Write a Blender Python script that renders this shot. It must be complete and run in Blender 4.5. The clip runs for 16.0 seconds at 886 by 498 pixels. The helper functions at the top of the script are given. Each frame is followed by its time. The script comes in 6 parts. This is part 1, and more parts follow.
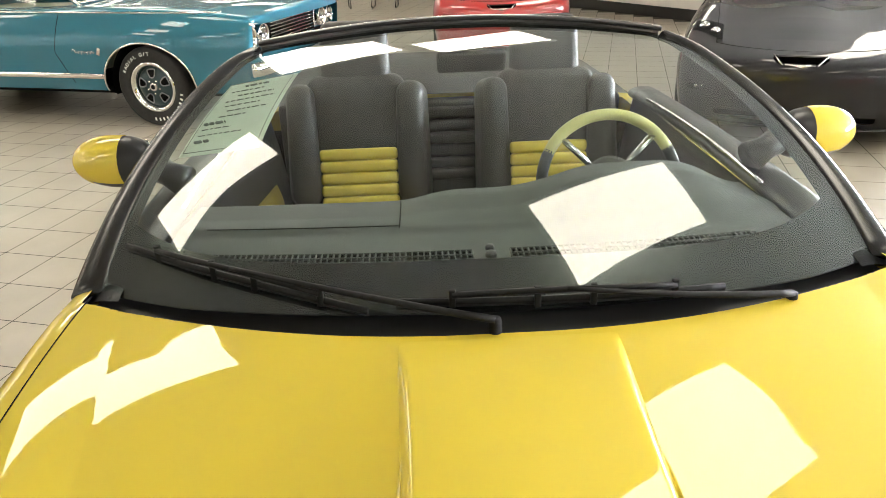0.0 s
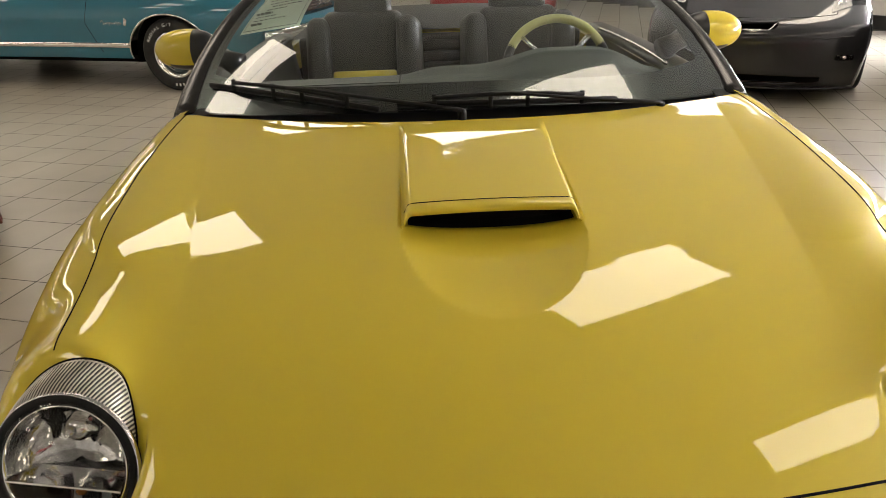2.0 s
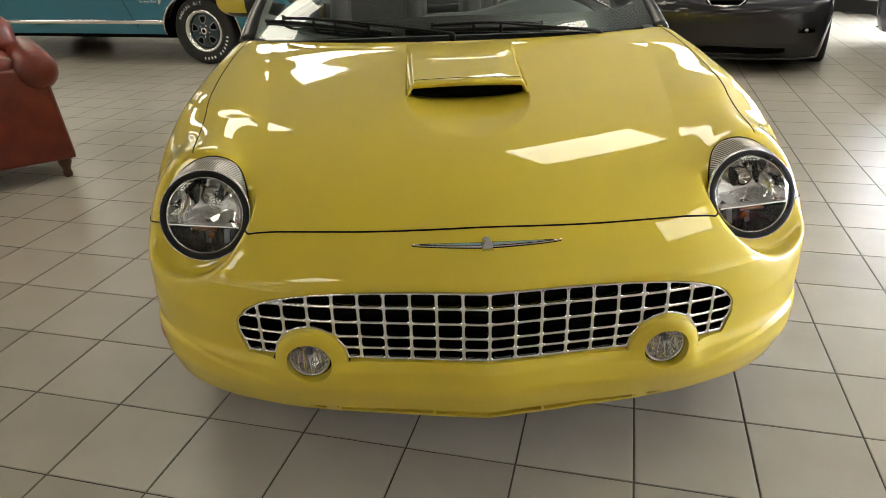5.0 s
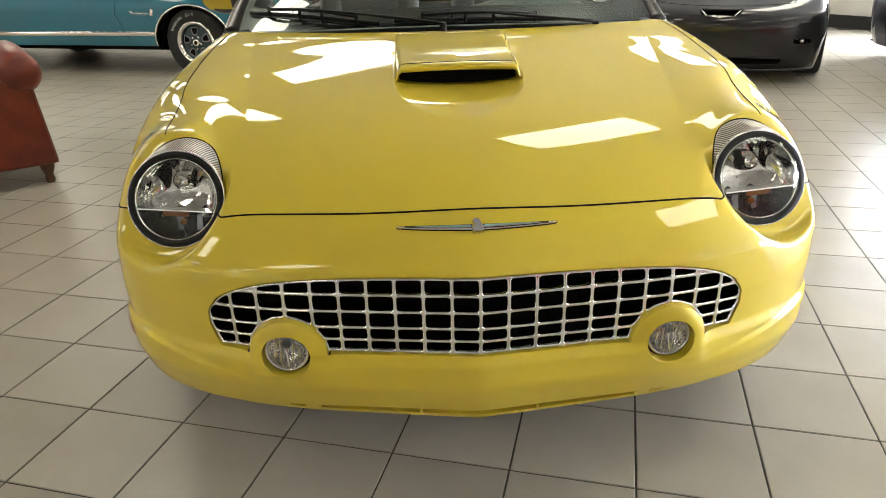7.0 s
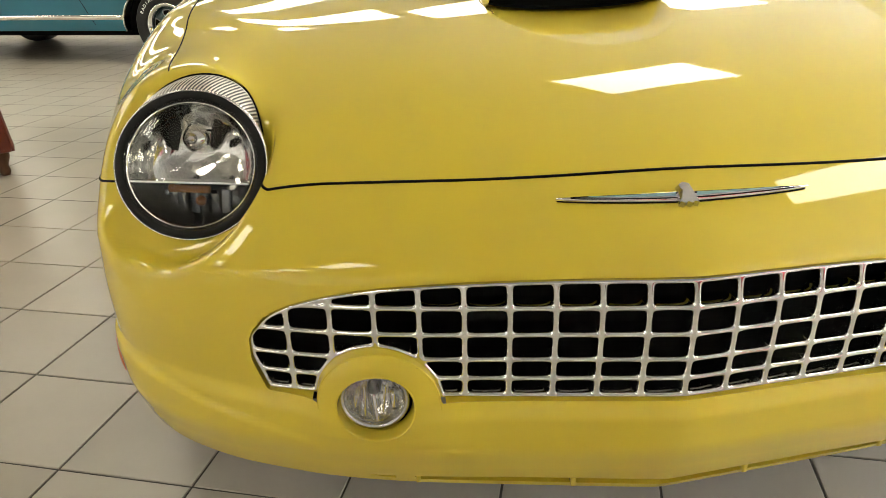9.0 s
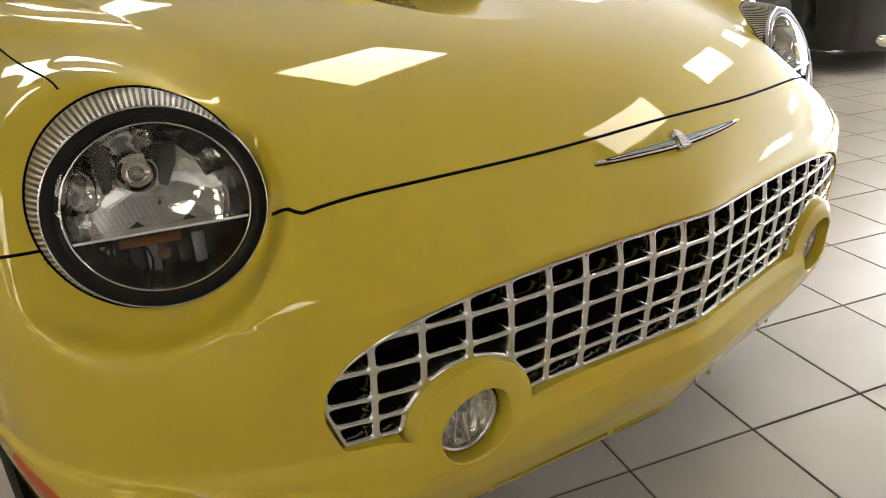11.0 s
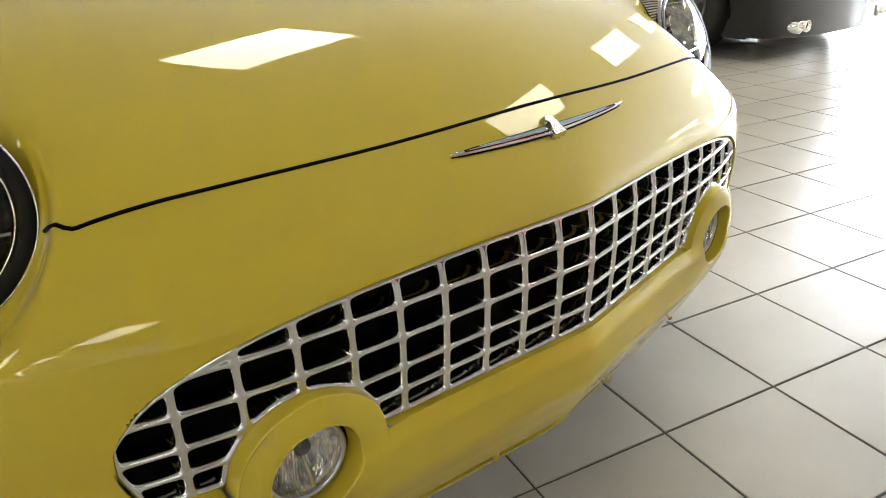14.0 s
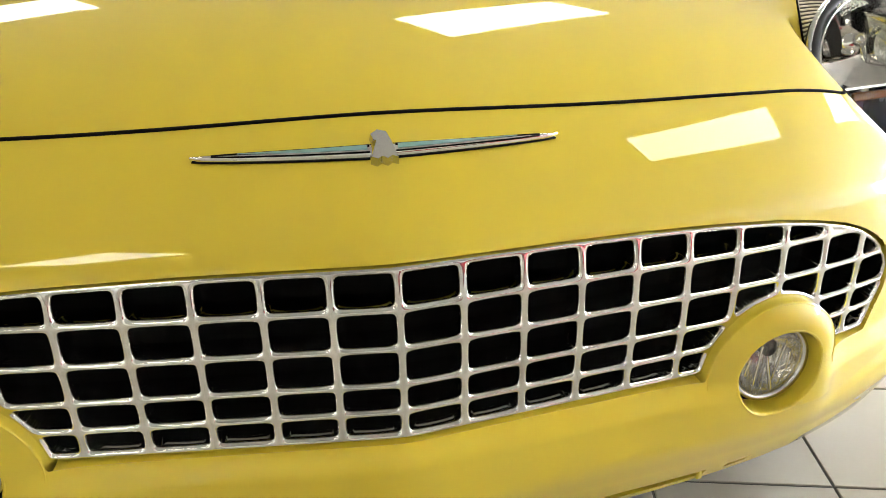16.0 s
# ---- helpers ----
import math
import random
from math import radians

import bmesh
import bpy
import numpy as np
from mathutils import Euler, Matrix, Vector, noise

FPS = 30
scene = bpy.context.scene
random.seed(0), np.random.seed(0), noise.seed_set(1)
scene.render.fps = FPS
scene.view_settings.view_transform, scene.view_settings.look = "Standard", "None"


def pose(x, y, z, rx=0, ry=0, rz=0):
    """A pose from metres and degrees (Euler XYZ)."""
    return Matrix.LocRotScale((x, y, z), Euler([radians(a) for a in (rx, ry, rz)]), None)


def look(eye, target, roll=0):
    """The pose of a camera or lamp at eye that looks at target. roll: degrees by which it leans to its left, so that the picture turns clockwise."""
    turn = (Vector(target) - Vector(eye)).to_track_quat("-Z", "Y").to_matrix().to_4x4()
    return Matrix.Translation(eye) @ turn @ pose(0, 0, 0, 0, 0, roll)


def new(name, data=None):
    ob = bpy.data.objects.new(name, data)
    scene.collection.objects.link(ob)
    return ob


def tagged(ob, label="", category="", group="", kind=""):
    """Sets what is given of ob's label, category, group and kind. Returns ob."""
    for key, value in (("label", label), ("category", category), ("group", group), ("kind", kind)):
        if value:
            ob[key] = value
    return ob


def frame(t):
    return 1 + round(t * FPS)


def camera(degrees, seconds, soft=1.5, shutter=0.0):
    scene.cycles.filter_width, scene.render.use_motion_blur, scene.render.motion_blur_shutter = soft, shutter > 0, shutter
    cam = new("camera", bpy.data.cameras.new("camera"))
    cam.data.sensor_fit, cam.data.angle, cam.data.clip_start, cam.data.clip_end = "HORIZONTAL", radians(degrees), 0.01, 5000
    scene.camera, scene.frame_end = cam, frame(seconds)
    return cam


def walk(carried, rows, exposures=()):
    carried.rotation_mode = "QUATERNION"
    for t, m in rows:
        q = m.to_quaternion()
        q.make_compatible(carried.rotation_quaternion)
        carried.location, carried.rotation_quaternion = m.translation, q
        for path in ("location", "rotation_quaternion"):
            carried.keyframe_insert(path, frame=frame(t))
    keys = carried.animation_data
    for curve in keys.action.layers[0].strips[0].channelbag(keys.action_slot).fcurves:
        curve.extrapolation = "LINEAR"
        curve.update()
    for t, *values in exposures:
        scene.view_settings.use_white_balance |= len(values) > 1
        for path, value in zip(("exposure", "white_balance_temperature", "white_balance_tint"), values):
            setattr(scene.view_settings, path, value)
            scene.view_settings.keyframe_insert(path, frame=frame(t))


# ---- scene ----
import functools

cam = camera(65.0, 16.0, 0.7)
PATH = [
    (0, (-0.133, 0.235, 1.635), (-0.083, 2.043, 0.781), -2.0),
    (0.5, (-0.13, 0.047, 1.578), (-0.08, 1.858, 0.73), -2.0),
    (1, (-0.117, -0.152, 1.529), (-0.069, 1.66, 0.685), -1.9),
    (1.5, (-0.138, -0.349, 1.502), (-0.084, 1.463, 0.659), -1.8),
    (2, (-0.138, -0.548, 1.46), (-0.081, 1.263, 0.614), -1.8),
    (2.5, (-0.123, -0.722, 1.397), (-0.07, 1.084, 0.541), -1.8),
    (3, (-0.137, -0.923, 1.376), (-0.083, 0.883, 0.519), -1.7),
    (3.5, (-0.136, -1.092, 1.37), (-0.083, 0.715, 0.514), -1.7),
    (4, (-0.119, -1.229, 1.374), (-0.073, 0.577, 0.514), -1.7),
    (4.2, (-0.112, -1.267, 1.393), (-0.075, 0.534, 0.524), -1.9),
    (6.3, (-0.156, -1.362, 1.351), (-0.123, 0.468, 0.543), -1.7),
    (6.5, (-0.135, -1.343, 1.319), (-0.099, 0.488, 0.517), -1.7),
    (7, (-0.11, -1.272, 1.269), (-0.061, 0.56, 0.466), -1.6),
    (7.5, (-0.126, -1.199, 1.218), (-0.071, 0.631, 0.413), -1.5),
    (8, (-0.211, -1.068, 1.139), (-0.157, 0.76, 0.328), -1.4),
    (8.5, (-0.292, -0.925, 1.075), (-0.222, 0.903, 0.269), -1.5),
    (9, (-0.383, -0.76, 1.037), (-0.252, 1.067, 0.234), -1.6),
    (9.2, (-0.41, -0.702, 0.993), (-0.277, 1.153, 0.259), -1.5),
    (11.3, (-0.965, -0.498, 1.016), (0.232, 0.878, 0.196), -2.1),
    (11.5, (-1.019, -0.518, 1.022), (0.209, 0.835, 0.209), -2.3),
    (12, (-1.118, -0.536, 1.044), (0.122, 0.799, 0.219), -2.0),
    (12.5, (-1.161, -0.525, 1.021), (0.108, 0.783, 0.198), -2.3),
    (13, (-1.068, -0.513, 1.001), (0.209, 0.781, 0.167), -2.3),
    (13.5, (-0.884, -0.515, 0.981), (0.393, 0.781, 0.152), -2.4),
    (14, (-0.705, -0.481, 0.962), (0.515, 0.871, 0.134), -2.3),
    (14.5, (-0.531, -0.476, 0.945), (0.55, 0.995, 0.127), -1.9),
    (15, (-0.38, -0.519, 0.902), (0.433, 1.123, 0.102), -1.6),
    (15.5, (-0.236, -0.537, 0.888), (0.318, 1.222, 0.116), -1.7),
    (16, (-0.061, -0.545, 0.882), (0.274, 1.274, 0.121), -1.4),
]
EXPOSURE = [(0.0, 0.12, 6500, 12), (0.5, -0.55, 6700, 16), (1.0, -0.7, 6800, 17), (1.5, -0.75, 6900, 18), (2.0, -0.78, 6900, 17), (2.5, -0.8, 6900, 17), (3.0, -0.85, 6900, 16), (3.5, -0.7, 6700, 13), (4.0, -0.7, 6500, 11), (6.5, -0.6, 6500, 10), (7.0, -0.35, 6500, 10), (7.5, -0.33, 6500, 10), (8.0, -0.16, 6500, 10), (8.5, -0.06, 6600, 11), (9.0, -0.06, 6700, 10), (11.5, -1.01, 6600, 17), (12.0, -1.31, 6800, 20), (12.5, -1.14, 6800, 20), (13.0, -0.96, 6700, 17), (13.5, -0.74, 6500, 13), (14.0, -0.51, 6300, 10), (14.5, -0.82, 6500, 14), (15.0, -0.57, 6500, 14), (15.5, 0.04, 6500, 9), (16.0, 0.07, 6500, 9)]
walk(cam, [(t, look(eye, target, roll)) for t, eye, target, roll in PATH], exposures=EXPOSURE)

# ---------------------------------------------------------------- world and light
world = bpy.data.worlds.new("showroom_daylight")
scene.world = world
world.use_nodes = True
wt = world.node_tree
sky = wt.nodes.new("ShaderNodeTexSky")
sky.sky_type, sky.sun_disc = "NISHITA", False
sky.sun_elevation, sky.sun_rotation = radians(40), radians(60)
wt.nodes["Background"].inputs[1].default_value = 0.15
wt.links.new(sky.outputs[0], wt.nodes["Background"].inputs[0])

CEIL = 2.75           # ceiling height
TILE = 0.3222         # tile pitch
TURN = -15.9          # the tile grid's turn against the car
LAMP_POWER = 11.5     # ceiling panels
DAY_POWER = 78.0      # daylight beyond the shop windows
LAMP_A, LAMP_B, LAMP_DA, LAMP_DB = 1.88, 1.32, 2.44, 2.44

# ---------------------------------------------------------------- materials
def material(name, color=(0.8, 0.8, 0.8), rough=0.5, metal=0.0, coat=0.0, spec=0.5, emit=0.0):
    m = bpy.data.materials.new(name)
    m.use_nodes = True
    b = m.node_tree.nodes["Principled BSDF"]
    b.inputs["Base Color"].default_value = (*color, 1)
    b.inputs["Roughness"].default_value = rough
    b.inputs["Metallic"].default_value = metal
    b.inputs["Coat Weight"].default_value = coat
    b.inputs["Coat Roughness"].default_value = 0.02
    b.inputs["Specular IOR Level"].default_value = spec
    if emit:
        b.inputs["Emission Color"].default_value = (*color, 1)
        b.inputs["Emission Strength"].default_value = emit
    return m


def bsdf(m):
    return m.node_tree.nodes["Principled BSDF"]


def grain(m, low, high, scale=30.0, detail=4.0, bump=0.0, bump_scale=None, rough=None, coords="Object"):
    """Two tones in an uneven pattern, fine relief and uneven gloss."""
    t = m.node_tree
    pos = t.nodes.new("ShaderNodeTexCoord")
    tex = t.nodes.new("ShaderNodeTexNoise")
    tex.inputs["Scale"].default_value, tex.inputs["Detail"].default_value = scale, detail
    t.links.new(pos.outputs[coords], tex.inputs["Vector"])
    ramp = t.nodes.new("ShaderNodeValToRGB")
    ramp.color_ramp.elements[0].position, ramp.color_ramp.elements[1].position = 0.3, 0.7
    ramp.color_ramp.elements[0].color, ramp.color_ramp.elements[1].color = (*low, 1), (*high, 1)
    t.links.new(tex.outputs["Fac"], ramp.inputs[0])
    t.links.new(ramp.outputs[0], bsdf(m).inputs["Base Color"])
    if rough:
        r = t.nodes.new("ShaderNodeMapRange")
        r.inputs["To Min"].default_value, r.inputs["To Max"].default_value = rough
        t.links.new(tex.outputs["Fac"], r.inputs["Value"])
        t.links.new(r.outputs[0], bsdf(m).inputs["Roughness"])
    if bump:
        fine = t.nodes.new("ShaderNodeTexNoise")
        fine.inputs["Scale"].default_value, fine.inputs["Detail"].default_value = bump_scale or scale * 8, 3
        t.links.new(pos.outputs[coords], fine.inputs["Vector"])
        b = t.nodes.new("ShaderNodeBump")
        b.inputs["Strength"].default_value, b.inputs["Distance"].default_value = bump, 0.002
        t.links.new(fine.outputs["Fac"], b.inputs["Height"])
        t.links.new(b.outputs[0], bsdf(m).inputs["Normal"])
    return m


YELLOW = material("yellow_paint", (0.62, 0.478, 0.036), 0.6, 0, 1.0, spec=0.15)
BLUE = material("turquoise_paint", (0.012, 0.128, 0.19), 0.5, 0.0, 1.0, spec=0.2)
BLACKCAR = material("charcoal_paint", (0.010, 0.0095, 0.011), 0.5, 0.0, 0.8, spec=0.1)
RED = material("red_paint", (0.35, 0.02, 0.02), 0.3, 0, 1.0)
CHROME = material("chrome", (0.78, 0.78, 0.77), 0.06, 1.0)
WIPERBLACK = material("wiper_black", (0.006, 0.006, 0.006), 0.6, spec=0.2)
BLACK = material("black_plastic", (0.012, 0.012, 0.012), 0.35)
GAP = material("panel_gap", (0.004, 0.004, 0.004), 0.9, spec=0.1)
RUBBER = grain(material("tyre_rubber", rough=0.7), (0.006, 0.006, 0.006), (0.013, 0.013, 0.012), 40, bump=0.3)
LEATHER = grain(material("black_leather", rough=0.45), (0.020, 0.019, 0.017), (0.036, 0.034, 0.030), 20, bump=0.25, bump_scale=500)
YLEATHER = grain(material("yellow_leather", rough=0.4), (0.60, 0.47, 0.06), (0.68, 0.55, 0.09), 12, bump=0.2, bump_scale=500)
DASH = grain(material("dashboard_vinyl", rough=0.6), (0.058, 0.063, 0.056), (0.078, 0.084, 0.076), 30, bump=0.3, bump_scale=700)
WALLP = grain(material("wall_paint", rough=0.8), (0.72, 0.70, 0.64), (0.78, 0.76, 0.70), 2.5, bump=0.1, bump_scale=150)
CEILM = grain(material("ceiling_board", rough=0.9), (0.38, 0.37, 0.34), (0.45, 0.44, 0.40), 60, bump=0.3, bump_scale=200)
LAMP = material("lamp_panel", (1.0, 0.94, 0.78), 0.5, emit=LAMP_POWER)
BASEB = material("baseboard_black", (0.02, 0.02, 0.02), 0.5)
SOFA = grain(material("red_leather", rough=0.35), (0.10, 0.013, 0.007), (0.18, 0.027, 0.013), 9, bump=0.3, bump_scale=260)
WOOD = grain(material("dark_wood", rough=0.4), (0.06, 0.025, 0.012), (0.11, 0.05, 0.022), 14)
SILVER = material("wheel_silver", (0.6, 0.6, 0.6), 0.25, 1.0)
GREYW = material("wheel_dark_silver", (0.18, 0.19, 0.2), 0.35, 0.9)
PAPER = grain(material("sticker_paper", rough=0.6), (0.72, 0.78, 0.66), (0.78, 0.84, 0.72), 8)
AMBER = material("amber_lens", (0.42, 0.075, 0.004), 0.3, 0, 0.15, spec=0.3)
DIMAMBER = material("dim_amber_glass", (0.20, 0.075, 0.02), 0.2)


def pane_material(name, tint=(1, 1, 1), ior=1.45, rough=0.0):
    """A thin clear sheet: see-through, with Fresnel gloss."""
    m = bpy.data.materials.new(name)
    m.use_nodes = True
    t = m.node_tree
    t.nodes.remove(bsdf(m))
    clear, gloss, mix, face, power, fres = (t.nodes.new(k) for k in ("ShaderNodeBsdfTransparent", "ShaderNodeBsdfGlossy", "ShaderNodeMixShader", "ShaderNodeLayerWeight", "ShaderNodeMath", "ShaderNodeMath"))
    clear.inputs[0].default_value = (*tint, 1)
    gloss.inputs["Roughness"].default_value = rough
    # Schlick's curve, the same from both sides
    least = ((ior - 1) / (ior + 1)) ** 2
    face.inputs["Blend"].default_value = 0.5
    power.operation, fres.operation = "POWER", "MULTIPLY_ADD"
    power.inputs[1].default_value = 5.0
    fres.inputs[1].default_value, fres.inputs[2].default_value = 1 - least, least
    t.links.new(face.outputs["Facing"], power.inputs[0])
    t.links.new(power.outputs[0], fres.inputs[0])
    t.links.new(fres.outputs[0], mix.inputs[0])
    t.links.new(clear.outputs[0], mix.inputs[1])
    t.links.new(gloss.outputs[0], mix.inputs[2])
    t.links.new(mix.outputs[0], t.nodes["Material Output"].inputs[0])
    return m


PANE = pane_material("clear_lens")
WINDSHIELD = pane_material("tinted_windshield", (0.80, 0.88, 0.86), 1.8)
REFLECT = grain(material("lamp_reflector", metal=1.0, rough=0.12), (0.60, 0.60, 0.58), (0.82, 0.82, 0.80), 60, bump=0.10, bump_scale=90, rough=(0.03, 0.12))
FOGR = grain(material("fog_reflector", metal=1.0, rough=0.4), (0.45, 0.45, 0.43), (0.98, 0.98, 0.96), 90, bump=0.6, bump_scale=110, rough=(0.06, 0.25))
INLAY = material("pale_turquoise_enamel", (0.20, 0.36, 0.34), 0.3)
RIBBED = material("ribbed_bezel", (0.60, 0.56, 0.47), 0.3, 0.4, 0.6)
RIBSHADE = material("ribbed_bezel_groove_shade", (0.035, 0.03, 0.025), 0.4)
FLUTE = pane_material("lens_flute", (0.85, 0.85, 0.85), 1.9, 0.05)
DARKBOWL = material("dark_reflector", (0.055, 0.055, 0.052), 0.12, 1.0)
RINGBLACK = material("matt_black_ring", (0.008, 0.008, 0.008), 0.55, spec=0.2)
FRIT = material("glass_border_black", (0.01, 0.01, 0.01), 0.25)
HEADER = material("header_black", (0.03, 0.029, 0.027), 0.4, 0.0, 1.0)
CARPET = grain(material("black_carpet", rough=0.95), (0.015, 0.015, 0.015), (0.03, 0.03, 0.03), 90, bump=0.5)
SWYEL = material("pale_yellow_leather", (0.55, 0.52, 0.22), 0.4)
FRAMEW = material("lamp_frame_white", (0.75, 0.74, 0.7), 0.5)
TEALW = material("teal_wheel_paint", (0.008, 0.032, 0.038), 0.35, 0.2, 0.4)
PRINT = material("grey_print", (0.16, 0.18, 0.15), 0.7)
WHITEM = material("white_rubber", (0.75, 0.75, 0.72), 0.6)
WHITER = material("white_roof", (0.7, 0.69, 0.64), 0.5)
CREAM = grain(material("cream_vinyl", rough=0.5), (0.5, 0.46, 0.36), (0.56, 0.52, 0.42), 15)
SMOKE = pane_material("smoked_glass", (0.16, 0.17, 0.18), 1.5)


def speckle(m, rough, scale, bump):
    """Light orange peel and uneven gloss of sprayed paint."""
    t = m.node_tree
    pos, tex, b, mr = (t.nodes.new(k) for k in ("ShaderNodeTexCoord", "ShaderNodeTexNoise", "ShaderNodeBump", "ShaderNodeMapRange"))
    tex.inputs["Scale"].default_value, tex.inputs["Detail"].default_value = scale, 2
    b.inputs["Strength"].default_value, b.inputs["Distance"].default_value = bump, 0.0004
    mr.inputs["To Min"].default_value, mr.inputs["To Max"].default_value = rough
    t.links.new(pos.outputs["Object"], tex.inputs["Vector"])
    t.links.new(tex.outputs["Fac"], b.inputs["Height"])
    t.links.new(b.outputs[0], bsdf(m).inputs["Coat Normal"])
    t.links.new(tex.outputs["Fac"], mr.inputs["Value"])
    t.links.new(mr.outputs[0], bsdf(m).inputs["Coat Roughness"])


speckle(YELLOW, (0.0, 0.02), 55.0, 0.06)
speckle(BLUE, (0.01, 0.05), 40.0, 0.1)

# ---------------------------------------------------------------- helpers for meshes
def part(name, bm, mat, parent=None, label="", smooth=True, m=None):
    """Links a bmesh as one mesh object under a thing."""
    me = bpy.data.meshes.new(name)
    bm.to_mesh(me)
    bm.free()
    me.materials.append(mat)
    if smooth:
        me.polygons.foreach_set("use_smooth", [True] * len(me.polygons))
    ob = new(name, me)
    if parent:
        ob.parent = parent
    if m is not None:
        ob.matrix_basis = m
    if label:
        tagged(ob, label)
    return ob


def box(size, at=(0, 0, 0), bevel=0.0, seg=2, bm=None, turn=None):
    """A box with rounded edges, centred at a place."""
    bm = bm or bmesh.new()
    made = bmesh.ops.create_cube(bm, size=1.0)["verts"]
    bmesh.ops.scale(bm, vec=size, verts=made)
    if bevel:
        edges = list({e for v in made for e in v.link_edges})
        out = bmesh.ops.bevel(bm, geom=edges, offset=bevel, segments=seg, affect="EDGES", profile=0.5)
        made = [v for v in {v for f in out["faces"] for v in f.verts} | {v for v in made if v.is_valid}]
    if turn is not None:
        bmesh.ops.transform(bm, matrix=turn, verts=made)
    bmesh.ops.translate(bm, vec=at, verts=made)
    return bm


def lathe(profile, n=48, axis="Y", bm=None, m=None):
    """A turned body: profile rows of (radius, along)."""
    bm = bm or bmesh.new()
    rings = []
    for r, h in profile:
        ring = []
        for k in range(n):
            a = 2 * math.pi * k / n
            c, s = r * math.cos(a), r * math.sin(a)
            p = {"X": (h, c, s), "Y": (c, h, s), "Z": (c, s, h)}[axis]
            ring.append(bm.verts.new(m @ Vector(p) if m else p))
        rings.append(ring)
    for a, b in zip(rings, rings[1:]):
        for k in range(n):
            bm.faces.new((a[k], a[(k + 1) % n], b[(k + 1) % n], b[k]))
    bmesh.ops.recalc_face_normals(bm, faces=bm.faces)
    return bm


def sweep(points, radius, n=8, closed=False, flat=1.0, bm=None, up=(0, 0, 1)):
    """A tube along points; radius a number or a list; flat squeezes it across its second axis."""
    bm = bm or bmesh.new()
    pts = [Vector(p) for p in points]
    rad = radius if isinstance(radius, (list, tuple)) else [radius] * len(pts)
    rings = []
    for i, p in enumerate(pts):
        a = pts[i - 1] if i or closed else p
        b = pts[(i + 1) % len(pts)] if i < len(pts) - 1 or closed else p
        d = (b - a).normalized()
        side = d.cross(Vector(up))
        side = side.normalized() if side.length > 1e-4 else d.orthogonal().normalized()
        over = side.cross(d).normalized()
        rings.append([bm.verts.new(p + float(rad[i]) * (math.cos(q) * side + flat * math.sin(q) * over))
                      for q in (2 * math.pi * k / n for k in range(n))])
    pairs = list(zip(rings, rings[1:])) + ([(rings[-1], rings[0])] if closed else [])
    for a, b in pairs:
        for k in range(n):
            bm.faces.new((a[k], a[(k + 1) % n], b[(k + 1) % n], b[k]))
    if not closed:
        bm.faces.new(rings[0][::-1])
        bm.faces.new(rings[-1])
    bmesh.ops.recalc_face_normals(bm, faces=bm.faces)
    return bm


def grid_mesh(fn, us, vs, bm=None, thick=0.0):
    """A sheet of points fn(u, v)."""
    bm = bm or bmesh.new()
    rows = [[bm.verts.new(fn(u, v)) for v in vs] for u in us]
    for a, b in zip(rows, rows[1:]):
        for k in range(len(vs) - 1):
            bm.faces.new((a[k], a[k + 1], b[k + 1], b[k]))
    if thick:
        bmesh.ops.solidify(bm, geom=bm.faces[:], thickness=thick)
    bmesh.ops.recalc_face_normals(bm, faces=bm.faces)
    return bm


def thing(name, label, category, m=None, group="", kind=""):
    ob = new(name)
    if m is not None:
        ob.matrix_basis = m
    return tagged(ob, label, category, group, kind)


def spread(a, b, n):
    return [a + (b - a) * k / (n - 1) for k in range(n)]


@functools.lru_cache(maxsize=None)
def knots(rows):
    """Places, values and slopes of a monotone cubic."""
    xs, ys = np.array(rows, float).T
    d = np.diff(ys) / np.diff(xs)
    m = np.r_[d[0], np.where(d[:-1] * d[1:] > 0, 2 * d[:-1] * d[1:] / (d[:-1] + d[1:] + 1e-12), 0), d[-1]]
    return xs, ys, m


def curve_at(rows, t):
    """A smooth curve (monotone cubic) through (t, value) rows; works on numpy arrays."""
    xs, ys, m = knots(tuple(rows))
    t = np.minimum(np.maximum(np.asarray(t, float), xs[0]), xs[-1])
    k = np.minimum(np.maximum(np.searchsorted(xs, t) - 1, 0), len(xs) - 2)
    h = xs[k + 1] - xs[k]
    s = (t - xs[k]) / h
    return ((1 + 2 * s) * (1 - s) ** 2 * ys[k] + s * (1 - s) ** 2 * h * m[k]
            + s * s * (3 - 2 * s) * ys[k + 1] + s * s * (s - 1) * h * m[k + 1])

# ---------------------------------------------------------------- the showroom, turned against the cars
ROOM_TURN = TURN + 45.0
room_m = pose(0, 0, 0, 0, 0, ROOM_TURN)
A0, A1, B0, B1 = -9.5, 9.75, -8.0, 19.0     # the room's own axes


def slab(name, x0, x1, y0, y1, z0, z1, mat, category, label, parent=None):
    ob = part(name, box((x1 - x0, y1 - y0, z1 - z0), ((x0 + x1) / 2, (y0 + y1) / 2, (z0 + z1) / 2)), mat, parent, smooth=False)
    if parent is None:
        ob.matrix_basis = room_m
        tagged(ob, label, category, kind="structure")
    return ob


